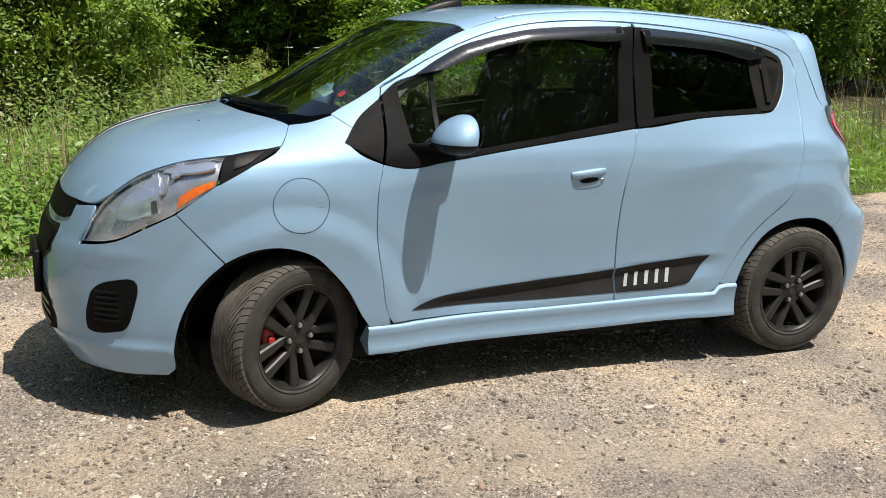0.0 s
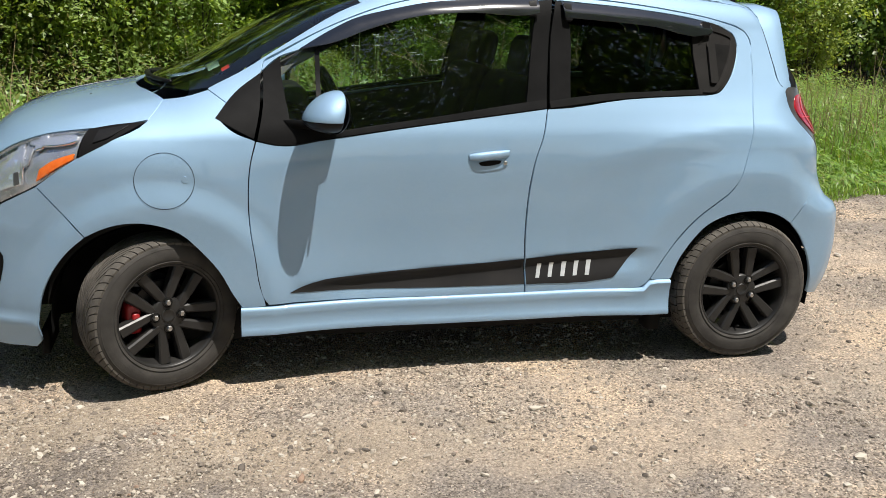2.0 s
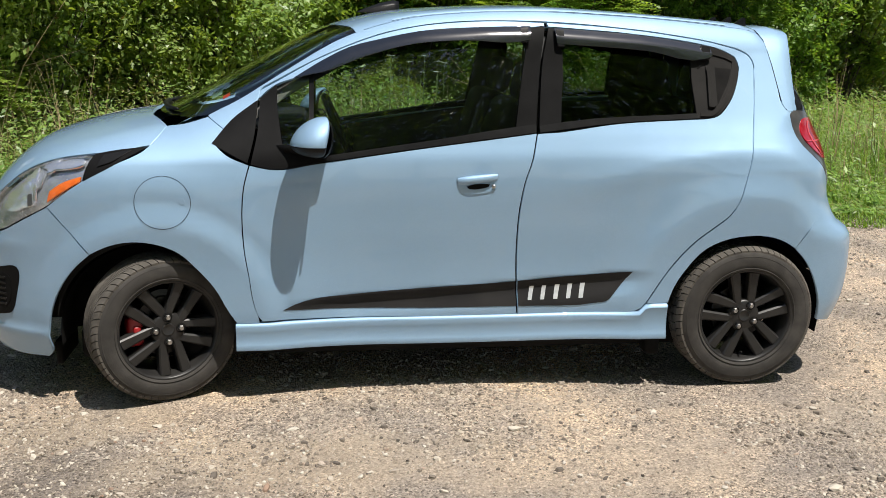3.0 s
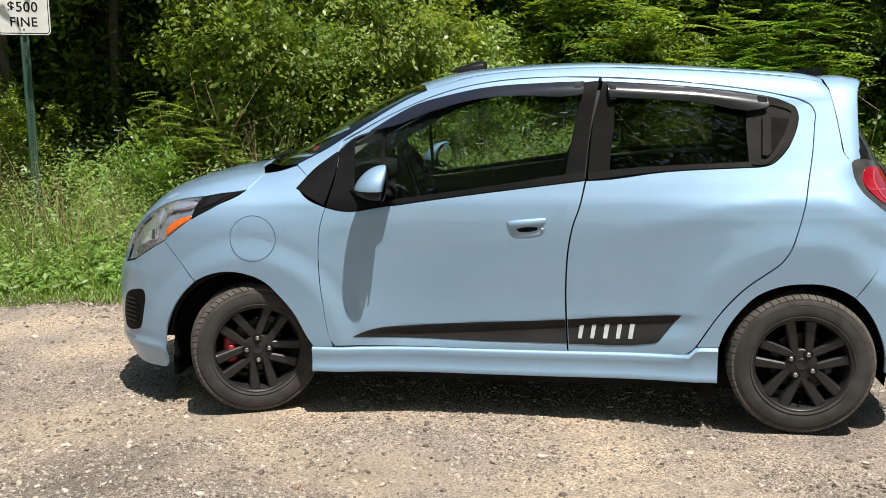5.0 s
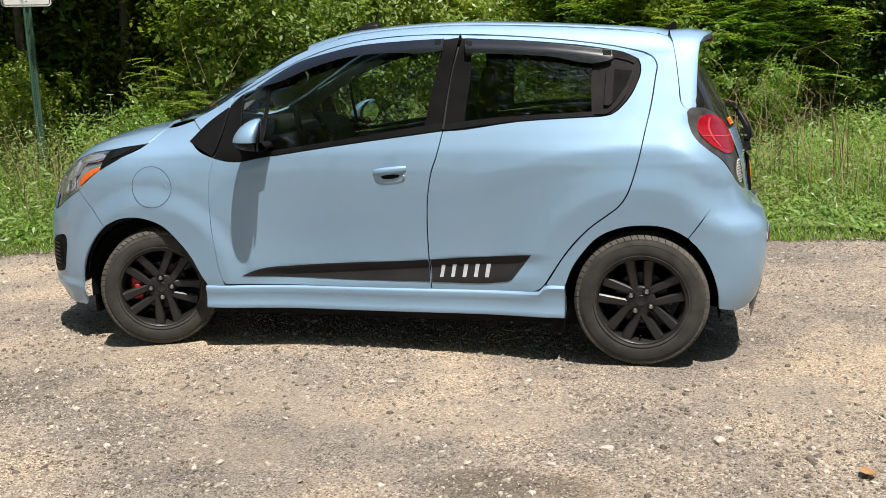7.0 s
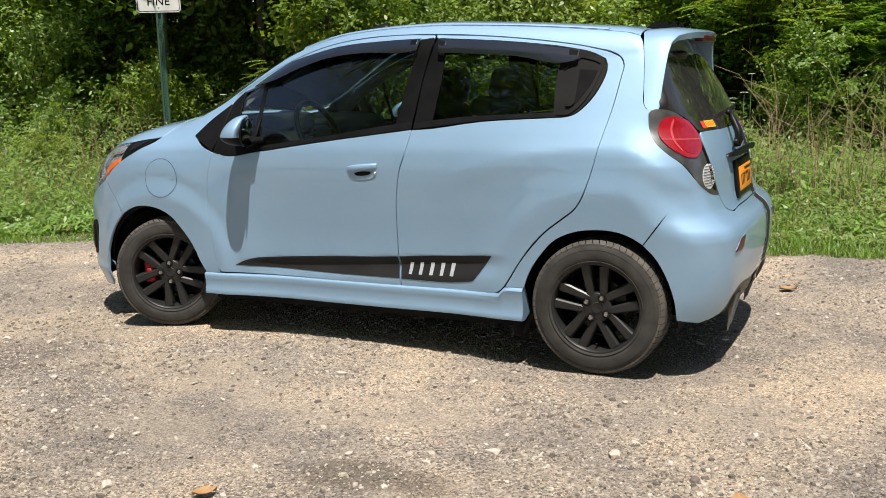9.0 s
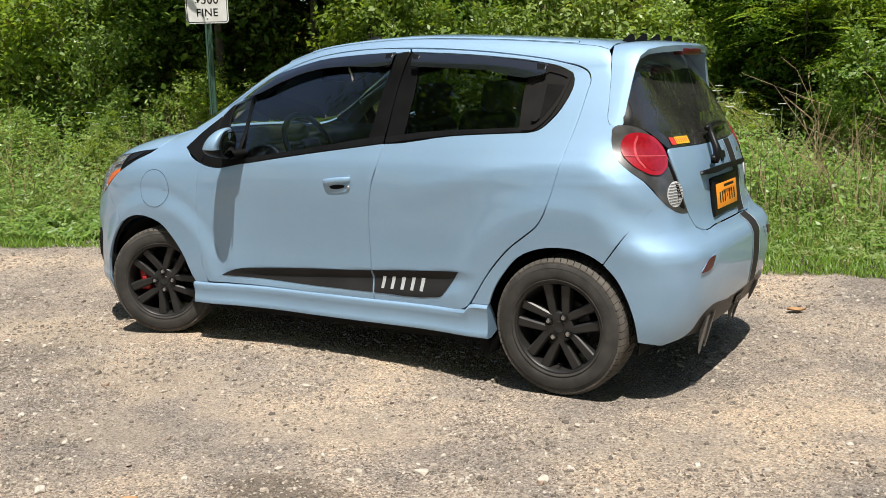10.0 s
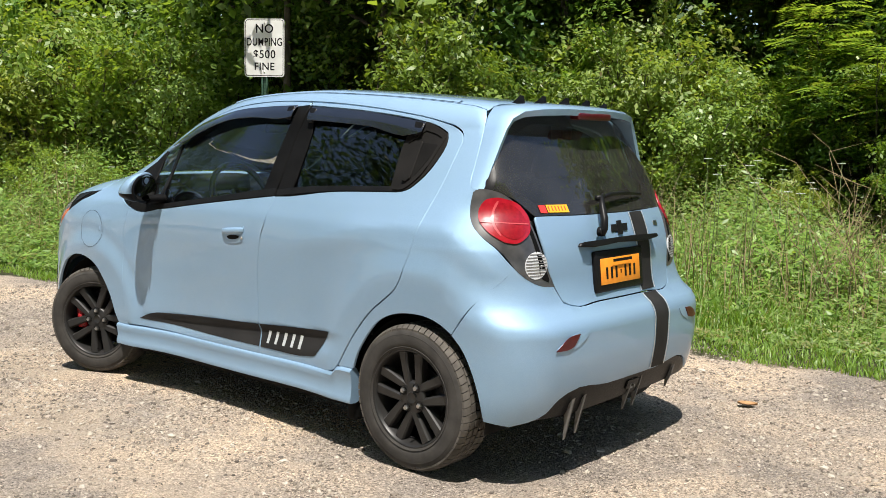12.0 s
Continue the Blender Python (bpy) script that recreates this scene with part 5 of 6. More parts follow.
def build_ground():
    def axis(lo, hi, stp, far):
        mid = np.arange(lo, hi + 1e-6, stp)
        return np.concatenate([-far[::-1] + lo, mid, far + hi])
    far = np.array([.3, .8, 2, 5, 12, 30, 80, 250, 900, 3000])
    xs, ys = axis(-6, 8, .05, far), axis(-4.5, 6, .05, far)
    X, Y = np.meshgrid(xs, ys)
    near = np.clip(1 - (np.hypot(X - 1, Y - 1) - 8) / 8, 0, 1)
    rng = np.random.RandomState(4)
    Z = hilly(X, Y, near) * near + rng.normal(0, .0018, X.shape) * near
    for wx, wy in ((0, -.72), (2.375, -.71), (0, .71), (2.375, .71)):
        k = np.exp(-((X - wx) ** 2 + (Y - wy) ** 2) / .06)
        Z = Z * (1 - k) + k * -.002
    n, m = X.shape
    V = np.stack([X, Y, Z], -1).reshape(-1, 3)
    i = np.arange(n * m).reshape(n, m)
    Fc = np.stack([i[:-1, :-1], i[:-1, 1:], i[1:, 1:], i[1:, :-1]], -1).reshape(-1, 4)
    me = bpy.data.meshes.new("ground")
    me.vertices.add(len(V)); me.vertices.foreach_set("co", V.ravel())
    me.loops.add(Fc.size); me.loops.foreach_set("vertex_index", Fc.ravel())
    me.polygons.add(len(Fc)); me.polygons.foreach_set("loop_start", np.arange(0, Fc.size, 4)); me.polygons.foreach_set("loop_total", np.full(len(Fc), 4))
    me.polygons.foreach_set("use_smooth", np.ones(len(Fc), bool))
    # how far each spot lies past the verge, for the soil's change
    me.update(); me.validate()
    att = me.attributes.new("past_verge", "FLOAT", "POINT")
    att.data.foreach_set("value", (V[:, 1] - verge_y(V[:, 0])).astype(np.float32))
    m, nt, b, _ = nodes_of("gravel_and_soil")
    sand = noise_of(nt, .85, 7, .62)
    patch = ramp(nt, sand, [(.36, (.262, .228, .200)), (.46, (.360, .307, .260)), (.55, (.498, .406, .320)), (.63, (.62, .488, .362))])
    damp = ramp(nt, noise_of(nt, .45, 5, .6, seed=13), [(.28, (.74, .70, .67)), (.40, (1, 1, 1))])
    vor = nt.nodes.new("ShaderNodeTexVoronoi")
    vor.inputs["Scale"].default_value = 150
    tc = nt.nodes.new("ShaderNodeTexCoord")
    nt.links.new(tc.outputs["Object"], vor.inputs["Vector"])
    bw = nt.nodes.new("ShaderNodeRGBToBW")
    nt.links.new(vor.outputs["Color"], bw.inputs[0])
    grit = ramp(nt, bw.outputs[0], [(.12, (.20, .19, .18)), (.34, (.80, .79, .78)), (.64, (1.10, 1.10, 1.10)), (.88, (1.75, 1.72, 1.66))])
    peb = nt.nodes.new("ShaderNodeTexVoronoi")
    peb.inputs["Scale"].default_value = 62
    nt.links.new(tc.outputs["Object"], peb.inputs["Vector"])
    pw = nt.nodes.new("ShaderNodeRGBToBW")
    nt.links.new(peb.outputs["Color"], pw.inputs[0])
    pebble = ramp(nt, pw.outputs[0], [(.24, (.42, .40, .38)), (.38, (.95, .95, .95)), (.60, (1, 1, 1)), (.78, (1.52, 1.50, 1.46))])
    patch = mix(nt, ramp(nt, peb.outputs["Distance"], [(.25, (.8, .8, .8)), (.5, (0, 0, 0))]), patch, mix(nt, 1.0, patch, pebble, "MULTIPLY"))
    stony = ramp(nt, noise_of(nt, 2.6, 6, .65, seed=21), [(.38, (.45, .45, .45)), (.60, (1, 1, 1))])
    col = mix(nt, calc(nt, "MULTIPLY", stony, .9), patch, mix(nt, 1.0, patch, grit, "MULTIPLY"))
    col = mix(nt, 1.0, col, damp, "MULTIPLY")
    # trodden sandy patches and one damp brown spot
    wob = noise_of(nt, 3.2, 6, .65, seed=31)
    sep = nt.nodes.new("ShaderNodeSeparateXYZ")
    nt.links.new(tc.outputs["Object"], sep.inputs[0])
    for px, py, ra, rb, tone, amount in SPOTS:
        dx = calc(nt, "MULTIPLY", calc(nt, "ADD", sep.outputs[0], -px), 1 / ra)
        dy = calc(nt, "MULTIPLY", calc(nt, "ADD", sep.outputs[1], -py), 1 / rb)
        rr = calc(nt, "SQRT", calc(nt, "ADD", calc(nt, "MULTIPLY", dx, dx), calc(nt, "MULTIPLY", dy, dy)))
        rr = calc(nt, "ADD", rr, calc(nt, "MULTIPLY", calc(nt, "ADD", wob, -.5), 2.2))
        col = mix(nt, calc(nt, "MULTIPLY", ramp(nt, rr, [(.55, (1, 1, 1)), (1.15, (0, 0, 0))]), amount), col, mix(nt, .35, tone, col))
    col = mix(nt, .85, col, ramp(nt, noise_of(nt, 70, 6, .8, seed=5), [(.32, (.48, .46, .44)), (.5, (1, 1, 1)), (.70, (1.38, 1.36, 1.33))]), "MULTIPLY")
    at = nt.nodes.new("ShaderNodeAttribute")
    at.attribute_name = "past_verge"
    edge = calc(nt, "ADD", at.outputs["Fac"], calc(nt, "MULTIPLY", noise_of(nt, 3.5, 5, seed=2), .5))
    soil = ramp(nt, noise_of(nt, 6, 6, seed=9), [(.35, (.035, .04, .018)), (.65, (.09, .085, .04))])
    nt.links.new(mix(nt, ramp(nt, edge, [(.22, (0, 0, 0)), (.34, (1, 1, 1))]), col, soil), b.inputs["Base Color"])
    b.inputs["Roughness"].default_value = .92
    b.inputs["Specular IOR Level"].default_value = .2
    h = calc(nt, "ADD", calc(nt, "MULTIPLY", vor.outputs["Distance"], -.5), noise_of(nt, 90, 6, .8, seed=1))
    bump_of(nt, b, h, 1.0, .014)
    me.materials.append(m)
    tagged(new("ground", me), "sunlit gravel yard with sandy patches, grass verge behind", "ground", kind="structure")


def quick_mesh(name, V, sizes, idx, mat):
    """A mesh from arrays: all faces of one size."""
    me = bpy.data.meshes.new(name)
    nf = len(idx) // sizes
    me.vertices.add(len(V)); me.vertices.foreach_set("co", np.asarray(V, np.float32).ravel())
    me.loops.add(len(idx)); me.loops.foreach_set("vertex_index", np.asarray(idx, np.int32))
    me.polygons.add(nf); me.polygons.foreach_set("loop_start", np.arange(0, len(idx), sizes)); me.polygons.foreach_set("loop_total", np.full(nf, sizes))
    me.update(); me.validate()
    me.materials.append(mat)
    return me


def stone_material():
    m, nt, b, _ = nodes_of("pale_stones")
    geo = nt.nodes.new("ShaderNodeNewGeometry")
    c = ramp(nt, geo.outputs["Random Per Island"], [(0, (.095, .078, .063)), (.2, (.165, .135, .107)), (.5, (.29, .243, .193)), (.78, (.40, .345, .275)), (.95, (.50, .45, .38)), (1, (.24, .15, .10))])
    nt.links.new(mix(nt, .4, c, ramp(nt, noise_of(nt, 90, 5), [(.3, (.6, .6, .6)), (.7, (1.2, 1.2, 1.2))]), "MULTIPLY"), b.inputs["Base Color"])
    b.inputs["Roughness"].default_value = .85
    return m


def build_stones(mat):
    rng = np.random.RandomState(11)
    # grit and pebbles, half pressed into the soil
    def heap(n, centre, spread_s, lo, hi, shape, tri, name, label, smooth, flat):
        x, y = rng.uniform(-3.2, 6.2, n), -3.9 + 6.6 * rng.uniform(0, 1, n) ** 1.15
        keep = (y < verge_y(x) + .35 + rng.normal(0, .12, n))
        drift = np.sin(x * 1.7 + 1.2 * np.sin(y * 1.3)) * np.cos(y * 2.2 + x * .4) + .5 * np.sin(x * 5.1 + y * 3.7) + rng.normal(0, .6, n)
        keep &= drift > -.35
        x, y = x[keep], y[keep]
        n, m = len(x), len(shape)
        s = np.exp(rng.normal(math.log(centre), spread_s, n)).clip(lo, hi)
        V = shape[None] * rng.uniform(.72, 1.25, (n, m, 1)) * s[:, None, None] * np.stack([rng.uniform(.9, 1.5, n), rng.uniform(.7, 1.1, n), rng.uniform(.55, 1.0, n) * flat], 1)[:, None, :]
        V[:, -1, :2] += rng.normal(0, .25, (n, 2)) * s[:, None]
        a = rng.uniform(0, 6.283, n)
        ca, sa = np.cos(a)[:, None], np.sin(a)[:, None]
        tip, tilt = rng.normal(0, .22, n)[:, None], V[..., 0].copy()
        V[..., 2] += tilt * tip
        V = np.stack([V[..., 0] * ca - V[..., 1] * sa, V[..., 0] * sa + V[..., 1] * ca, V[..., 2]], -1)
        V += np.stack([x, y, hilly(x, y) + .0008], -1)[:, None, :]
        idx = (tri[None] + (np.arange(n) * m)[:, None, None]).ravel()
        me = quick_mesh(name, V.reshape(-1, 3), 3, idx, mat)
        me.polygons.foreach_set("use_smooth", [smooth] * len(me.polygons))
        tagged(new(name, me), label, name, kind="stuff")
    chip = np.array([(1, 0, -.15), (.1, 1, -.15), (-1, .1, -.15), (0, -1, -.15), (0, 0, .95)], float)
    heap(230000, .0036, .40, .002, .009, chip, np.array([(0, 1, 4), (1, 2, 4), (2, 3, 4), (3, 0, 4)]), "grit", "fine pale grit over the yard", False, 1.0)
    ring = [(math.cos(k * math.pi / 3), math.sin(k * math.pi / 3)) for k in range(6)]
    dome = np.array([(u, v, -.25) for u, v in ring] + [(u * .74, v * .74, .62) for u, v in ring] + [(0, 0, .86)], float)
    cover = [(k, (k + 1) % 6, 6 + (k + 1) % 6) for k in range(6)] + [(k, 6 + (k + 1) % 6, 6 + k) for k in range(6)] + [(6 + k, 6 + (k + 1) % 6, 12) for k in range(6)]
    heap(84000, .0056, .45, .003, .017, dome, np.array(cover), "gravel", "loose pale gravel scattered over the yard", False, .85)
    # larger stones, singly
    rng = np.random.RandomState(5)
    metas = []
    for k in range(5):
        bm = bmesh.new()
        bmesh.ops.create_icosphere(bm, subdivisions=1 + k % 2, radius=1)
        for v in bm.verts:
            v.co = Vector((v.co.x * 1.35, v.co.y, v.co.z * .6)) * (1 + .5 * noise.noise(v.co * 1.5 + Vector((k * 7, 0, 0))) + .28 * noise.noise(v.co * 3.3))
        me = bpy.data.meshes.new("stone")
        bm.to_mesh(me); bm.free()
        me.materials.append(mat)
        metas.append(me)
    spots = []
    while len(spots) < 160:
        px, py = rng.uniform(-3.2, 5.6), rng.uniform(-3.6, 1.8)
        if py < verge_y(px) and not (-.5 < px < 2.9 and -.95 < py < .95):
            spots.append((px, py))
    for px, py in spots:
        r = float(np.clip(np.exp(rng.normal(math.log(.012), .35)), .007, .022))
        ob = tagged(new("stone", metas[rng.randint(5)]), "small pale stone lying on the gravel", "stone", "stones on the gravel")
        ob.matrix_world = Matrix.Translation((px, py, float(hilly(px, py)) + r * .25)) @ Matrix.Rotation(rng.uniform(0, 6.28), 4, "Z") @ Matrix.Diagonal((r, r, r, 1))


# ---- plants ----
def leaves(rng, centres, size, up=.5, ratio=.5, droop=0., face=None):
    """Four-cornered leaves at the centres, lying loosely level or along the face of their clump, as a vertex array."""
    n = len(centres)
    nrm = rng.normal(0, .8, (n, 3)) + np.array((.2, -.5, 1.2)) * up * 2 if face is None else rng.normal(0, .45, (n, 3)) + face
    nrm /= np.linalg.norm(nrm, axis=1)[:, None]
    t = rng.normal(0, 1, (n, 3)) - np.array((0, 0, droop))
    t -= nrm * (t * nrm).sum(1)[:, None]
    t /= np.linalg.norm(t, axis=1)[:, None]
    b = np.cross(nrm, t)
    s = (size * rng.uniform(.6, 1.3, n))[:, None]
    V = np.stack([centres - t * s, centres + b * s * ratio - t * s * .1 + nrm * s * .12, centres + t * s, centres - b * s * ratio - t * s * .1 + nrm * s * .12], 1)
    return V.reshape(-1, 3)


def quads(n):
    return np.arange(n * 4)


def limbs(rng, base, height, spread, n, bm, r0):
    """Stems that lean out from one foot; returns their tips and joints."""
    tips = []
    for k in range(n):
        a = rng.uniform(0, 6.283)
        lean = spread * rng.uniform(.3, 1)
        h = height * rng.uniform(.65, 1)
        p = [Vector(base) + Vector((math.cos(a) * lean * t ** 1.4, math.sin(a) * lean * t ** 1.4, h * t)) + Vector(rng.normal(0, .03, 3)) * t for t in (0, .3, .6, .85, 1)]
        tube(p, [r0, r0 * .8, r0 * .55, r0 * .3, r0 * .12], 5, bm=bm)
        tips += p[2:]
        for j in (1, 2, 3):
            for _ in range(2):
                q = p[j] + Vector((rng.normal(0, 1), rng.normal(0, 1), rng.uniform(.1, .9))).normalized() * spread * rng.uniform(.25, .6)
                tube([p[j], (p[j] + q) / 2 + Vector((0, 0, .04)), q], [r0 * .35, r0 * .22, r0 * .08], 4, bm=bm)
                tips.append(q)
    return tips


def make_shrub(seed, height, spread, n_leaf, size, mat, name="shrub", stems=9, r0=.016, ratio=.5, blob=.24, up=.5):
    rng = np.random.RandomState(seed)
    thing = empty(name)
    bm = bmesh.new()
    tips = limbs(rng, (0, 0, -.05), height * .92, spread * .8, stems, bm, r0)
    part("branch_work", bm, BARK, thing, "brown branches")
    T = np.array([tuple(t) for t in tips])
    extra = T[rng.randint(len(T), size=len(T))] + rng.normal(0, blob * 1.3, (len(T), 3))
    T = np.vstack([T, extra])
    T = T[T[:, 2] > height * .08]
    k = rng.randint(len(T), size=n_leaf)
    face = rng.normal(0, .55, (len(T), 3)) + np.array((0, 0, .75)) + (T - T.mean(axis=0)) * np.array((.5, .5, .25)) / spread
    off = rng.normal(0, 1, (n_leaf, 3)) * blob * rng.uniform(.45, 1.15, len(T))[k][:, None]
    C = T[k] + off - face[k] * ((off * face[k]).sum(1) / (face[k] ** 2).sum(1) * .55)[:, None]
    low = C[:, 2] > .05
    C, k = C[low], k[low]
    V = leaves(rng, C, size, up, ratio, .4, face[k])
    placed("crown", quick_mesh("crown", V, 4, quads(len(C)), mat), thing, "leafy green crown")
    return thing


def make_frond_shrub(seed, height, spread, n_frond, mat, name="sumac_shrub", leaflet=.056):
    """A shrub with long feathered leaves."""
    rng = np.random.RandomState(seed)
    thing = empty(name)
    bm = bmesh.new()
    tips = limbs(rng, (0, 0, -.05), height * .95, spread * .8, 6, bm, .022)
    part("branch_work", bm, BARK, thing, "brown branches")
    T = np.array([tuple(t) for t in tips])
    V = []
    for _ in range(n_frond):
        o = T[rng.randint(len(T))] + rng.normal(0, .10, 3)
        a = rng.uniform(0, 6.283)
        d = np.array((math.cos(a), math.sin(a), rng.uniform(-.1, .5)))
        L = rng.uniform(.28, .5)
        side = np.cross(d, (0, 0, 1.)); side /= np.linalg.norm(side)
        for i in range(9):
            t = (i + 1) / 9
            c = o + d * L * t - np.array((0, 0, .22)) * L * t * t
            w = leaflet * (1.15 - .5 * abs(t - .45)) * rng.uniform(.8, 1.1)
            for sg in (-1, 1):
                ax = side * sg + d * .35 - np.array((0, 0, .25))
                ax /= np.linalg.norm(ax)
                bx = np.cross(ax, (0, 0, 1.)); bx /= np.linalg.norm(bx)
                V += [c, c + ax * w * .8 + bx * w * .34, c + ax * w * 2, c + ax * w * .8 - bx * w * .34]
    V = np.array(V)
    placed("crown", quick_mesh("crown", V, 4, quads(len(V) // 4), mat), thing, "feathered bright green leaves")
    return thing


def make_tree(seed, height, spread, n_leaf, size, mat, name="tree", low=.25):
    rng = np.random.RandomState(seed)
    thing = empty(name)
    bm = bmesh.new()
    trunk = [Vector((rng.normal(0, .1) * t, rng.normal(0, .1) * t, height * .85 * t - .1)) for t in (0, .25, .5, .75, 1)]
    tube(trunk, [.07, .06, .048, .03, .012], 8, bm=bm)
    tips = []
    for k in range(26):
        t = rng.uniform(low, 1)
        o = trunk[0].lerp(trunk[-1], t)
        a = rng.uniform(0, 6.283)
        ln = spread * (1.15 - .75 * t) * rng.uniform(.6, 1.1)
        q = o + Vector((math.cos(a) * ln, math.sin(a) * ln, ln * rng.uniform(.1, .5)))
        mid = (o + q) / 2 + Vector((0, 0, .12))
        tube([o, mid, q], [.035, .022, .006], 5, bm=bm)
        tips += [q, mid, q + Vector(rng.normal(0, .35, 3)), mid + Vector(rng.normal(0, .35, 3)), q + Vector(rng.normal(0, .4, 3))]
    part("trunk", bm, BARK, thing, "grey-brown trunk and limbs")
    T = np.array([tuple(t) for t in tips])
    k = rng.randint(len(T), size=n_leaf)
    C = T[k] + rng.normal(0, .34, (n_leaf, 3)) * np.array((1, 1, .6))
    V = leaves(rng, C, size, .6, .55, .3)
    placed("crown", quick_mesh("crown", V, 4, quads(n_leaf), mat), thing, "dense green crown")
    return thing


def wood_y(x):
    """Where the wood begins behind the verge."""
    return np.interp(x, [-12, -6.5, -3.6, -2.4, -1.5, 0, 2, 4, 6, 14], [.8, 2.7, 3.7, 4.3, 5.8, 6.4, 6.6, 7.6, 8.6, 11.5])


def spread_plants():
    rng = np.random.RandomState(21)
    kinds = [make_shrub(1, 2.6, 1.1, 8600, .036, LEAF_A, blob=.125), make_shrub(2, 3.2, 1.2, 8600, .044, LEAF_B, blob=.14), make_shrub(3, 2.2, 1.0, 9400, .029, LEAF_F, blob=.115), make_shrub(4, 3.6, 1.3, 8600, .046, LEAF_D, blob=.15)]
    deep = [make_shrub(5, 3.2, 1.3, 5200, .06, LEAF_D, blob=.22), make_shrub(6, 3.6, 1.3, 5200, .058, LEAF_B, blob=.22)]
    fronds = [make_frond_shrub(7, 3.0, 1.2, 560, LEAF_E), make_frond_shrub(8, 2.3, 1.1, 520, LEAF_E)]
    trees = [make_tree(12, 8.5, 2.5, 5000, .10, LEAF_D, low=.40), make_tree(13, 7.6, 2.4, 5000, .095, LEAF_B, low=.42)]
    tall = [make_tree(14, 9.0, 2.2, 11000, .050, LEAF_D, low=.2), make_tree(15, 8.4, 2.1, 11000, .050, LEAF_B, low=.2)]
    for k in kinds + deep:
        tagged(k, "leafy green shrub at the edge of the wood", "shrub", "shrubs along the verge")
    for k in fronds:
        tagged(k, "bright green shrub with feathered leaves", "shrub", "feathered shrubs along the verge")
    for k in trees + tall:
        tagged(k, "tall leafy tree in the wood", "tree", "trees of the wood")
    used = set()

    def put(ob, x, y, sc, turn):
        z = float(hilly(np.array(x), np.array(y))) * float(np.clip(1 - (np.hypot(x - 1, y - 1) - 8) / 8, 0, 1))
        m = Matrix.Translation((x, y, z)) @ Matrix.Rotation(turn, 4, "Z")
        if ob.name in used:
            ob = copy_thing(ob, m)
        else:
            used.add(ob.name)
            ob.matrix_basis = m
        ob.scale = (sc, sc, sc * rng.uniform(.9, 1.1))
    # sunlit bushes at the wood's edge, each where it stands: kind, x, y, size
    named = [(fronds[0], 1.2, 8.5, 1.0), (fronds[1], 1.9, 8.7, 1.15), (fronds[0], .5, 8.9, .95), (fronds[1], 2.7, 8.3, 1.05), (fronds[0], -1.9, 8.9, 1.1), (fronds[1], 3.1, 6.6, .95), (fronds[0], 3.8, 7.4, 1.0),
             (fronds[1], -.6, 8.2, .9), (fronds[1], -2.1, 3.9, .5),
             (kinds[2], -1.95, 6.2, 1.2), (kinds[2], -1.1, 6.4, 1.15), (kinds[0], -1.5, 6.9, 1.15), (kinds[2], -.45, 6.8, 1.3), (kinds[2], .15, 6.5, 1.05), (fronds[0], 1.7, 6.9, 1.05), (fronds[1], 2.4, 6.9, 1.1), (kinds[2], -7.0, 2.9, 1.3), (kinds[0], -4.05, 3.9, .62), (kinds[2], -4.9, 3.3, .6),
             (kinds[1], -2.25, 4.25, .9), (kinds[3], -1.9, 4.8, .7), (kinds[0], -2.35, 3.55, .42),
             (kinds[0], -6.5, 3.1, 1.25), (kinds[0], -7.5, 2.6, 1.2), (kinds[2], -5.9, 3.5, 1.1), (kinds[1], -8.6, 2.2, 1.2), (kinds[0], -9.8, 1.6, 1.2), (kinds[2], -5.3, 2.4, .5), (kinds[0], -6.0, 2.1, .48), (kinds[2], -4.6, 2.7, .42),
             (kinds[0], .6, 7.3, .8), (kinds[3], 1.5, 7.2, .75), (kinds[1], 2.2, 6.6, .72), (kinds[0], .1, 6.4, .5), (kinds[2], 1.4, 5.9, .45), (kinds[1], 2.7, 5.7, .55), (kinds[0], 3.4, 5.9, .55),
             (kinds[3], 4.4, 8.4, .8), (kinds[1], 5.2, 8.7, .9), (kinds[3], 6.1, 8.9, .8), (kinds[0], 7.2, 9.2, 1.0), (kinds[1], 8.5, 9.8, 1.1), (kinds[2], 9.8, 10.2, 1.1)]
    # trees added for their shade: unseen high crowns darken the gaps between bushes
    named += [(trees[k % 2], x, y, sc) for k, (x, y, sc) in enumerate(((-4.3, 4.3, .8), (-3.6, 5.2, .95), (-2.9, 5.7, 1.0), (3.4, 8.6, 1.0), (4.8, 8.9, 1.1), (6.2, 9.2, 1.0), (-.2, 9.6, 1.0), (2.0, 9.9, 1.0)))]
    for ob, x, y, sc in named:
        put(ob, x, y, sc, rng.uniform(0, 6.28))
    # the undergrowth, and a canopy above the view, added to keep it in shade
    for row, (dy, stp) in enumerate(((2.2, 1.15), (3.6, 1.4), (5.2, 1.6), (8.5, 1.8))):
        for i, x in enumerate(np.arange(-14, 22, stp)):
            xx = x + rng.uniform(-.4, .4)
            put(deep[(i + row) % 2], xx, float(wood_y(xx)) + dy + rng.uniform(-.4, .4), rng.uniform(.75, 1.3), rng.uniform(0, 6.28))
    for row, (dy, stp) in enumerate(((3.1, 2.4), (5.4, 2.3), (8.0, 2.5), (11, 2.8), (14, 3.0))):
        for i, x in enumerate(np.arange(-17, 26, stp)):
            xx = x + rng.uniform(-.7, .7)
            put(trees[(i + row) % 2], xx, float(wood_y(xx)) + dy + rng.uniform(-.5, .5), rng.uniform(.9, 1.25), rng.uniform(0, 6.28))
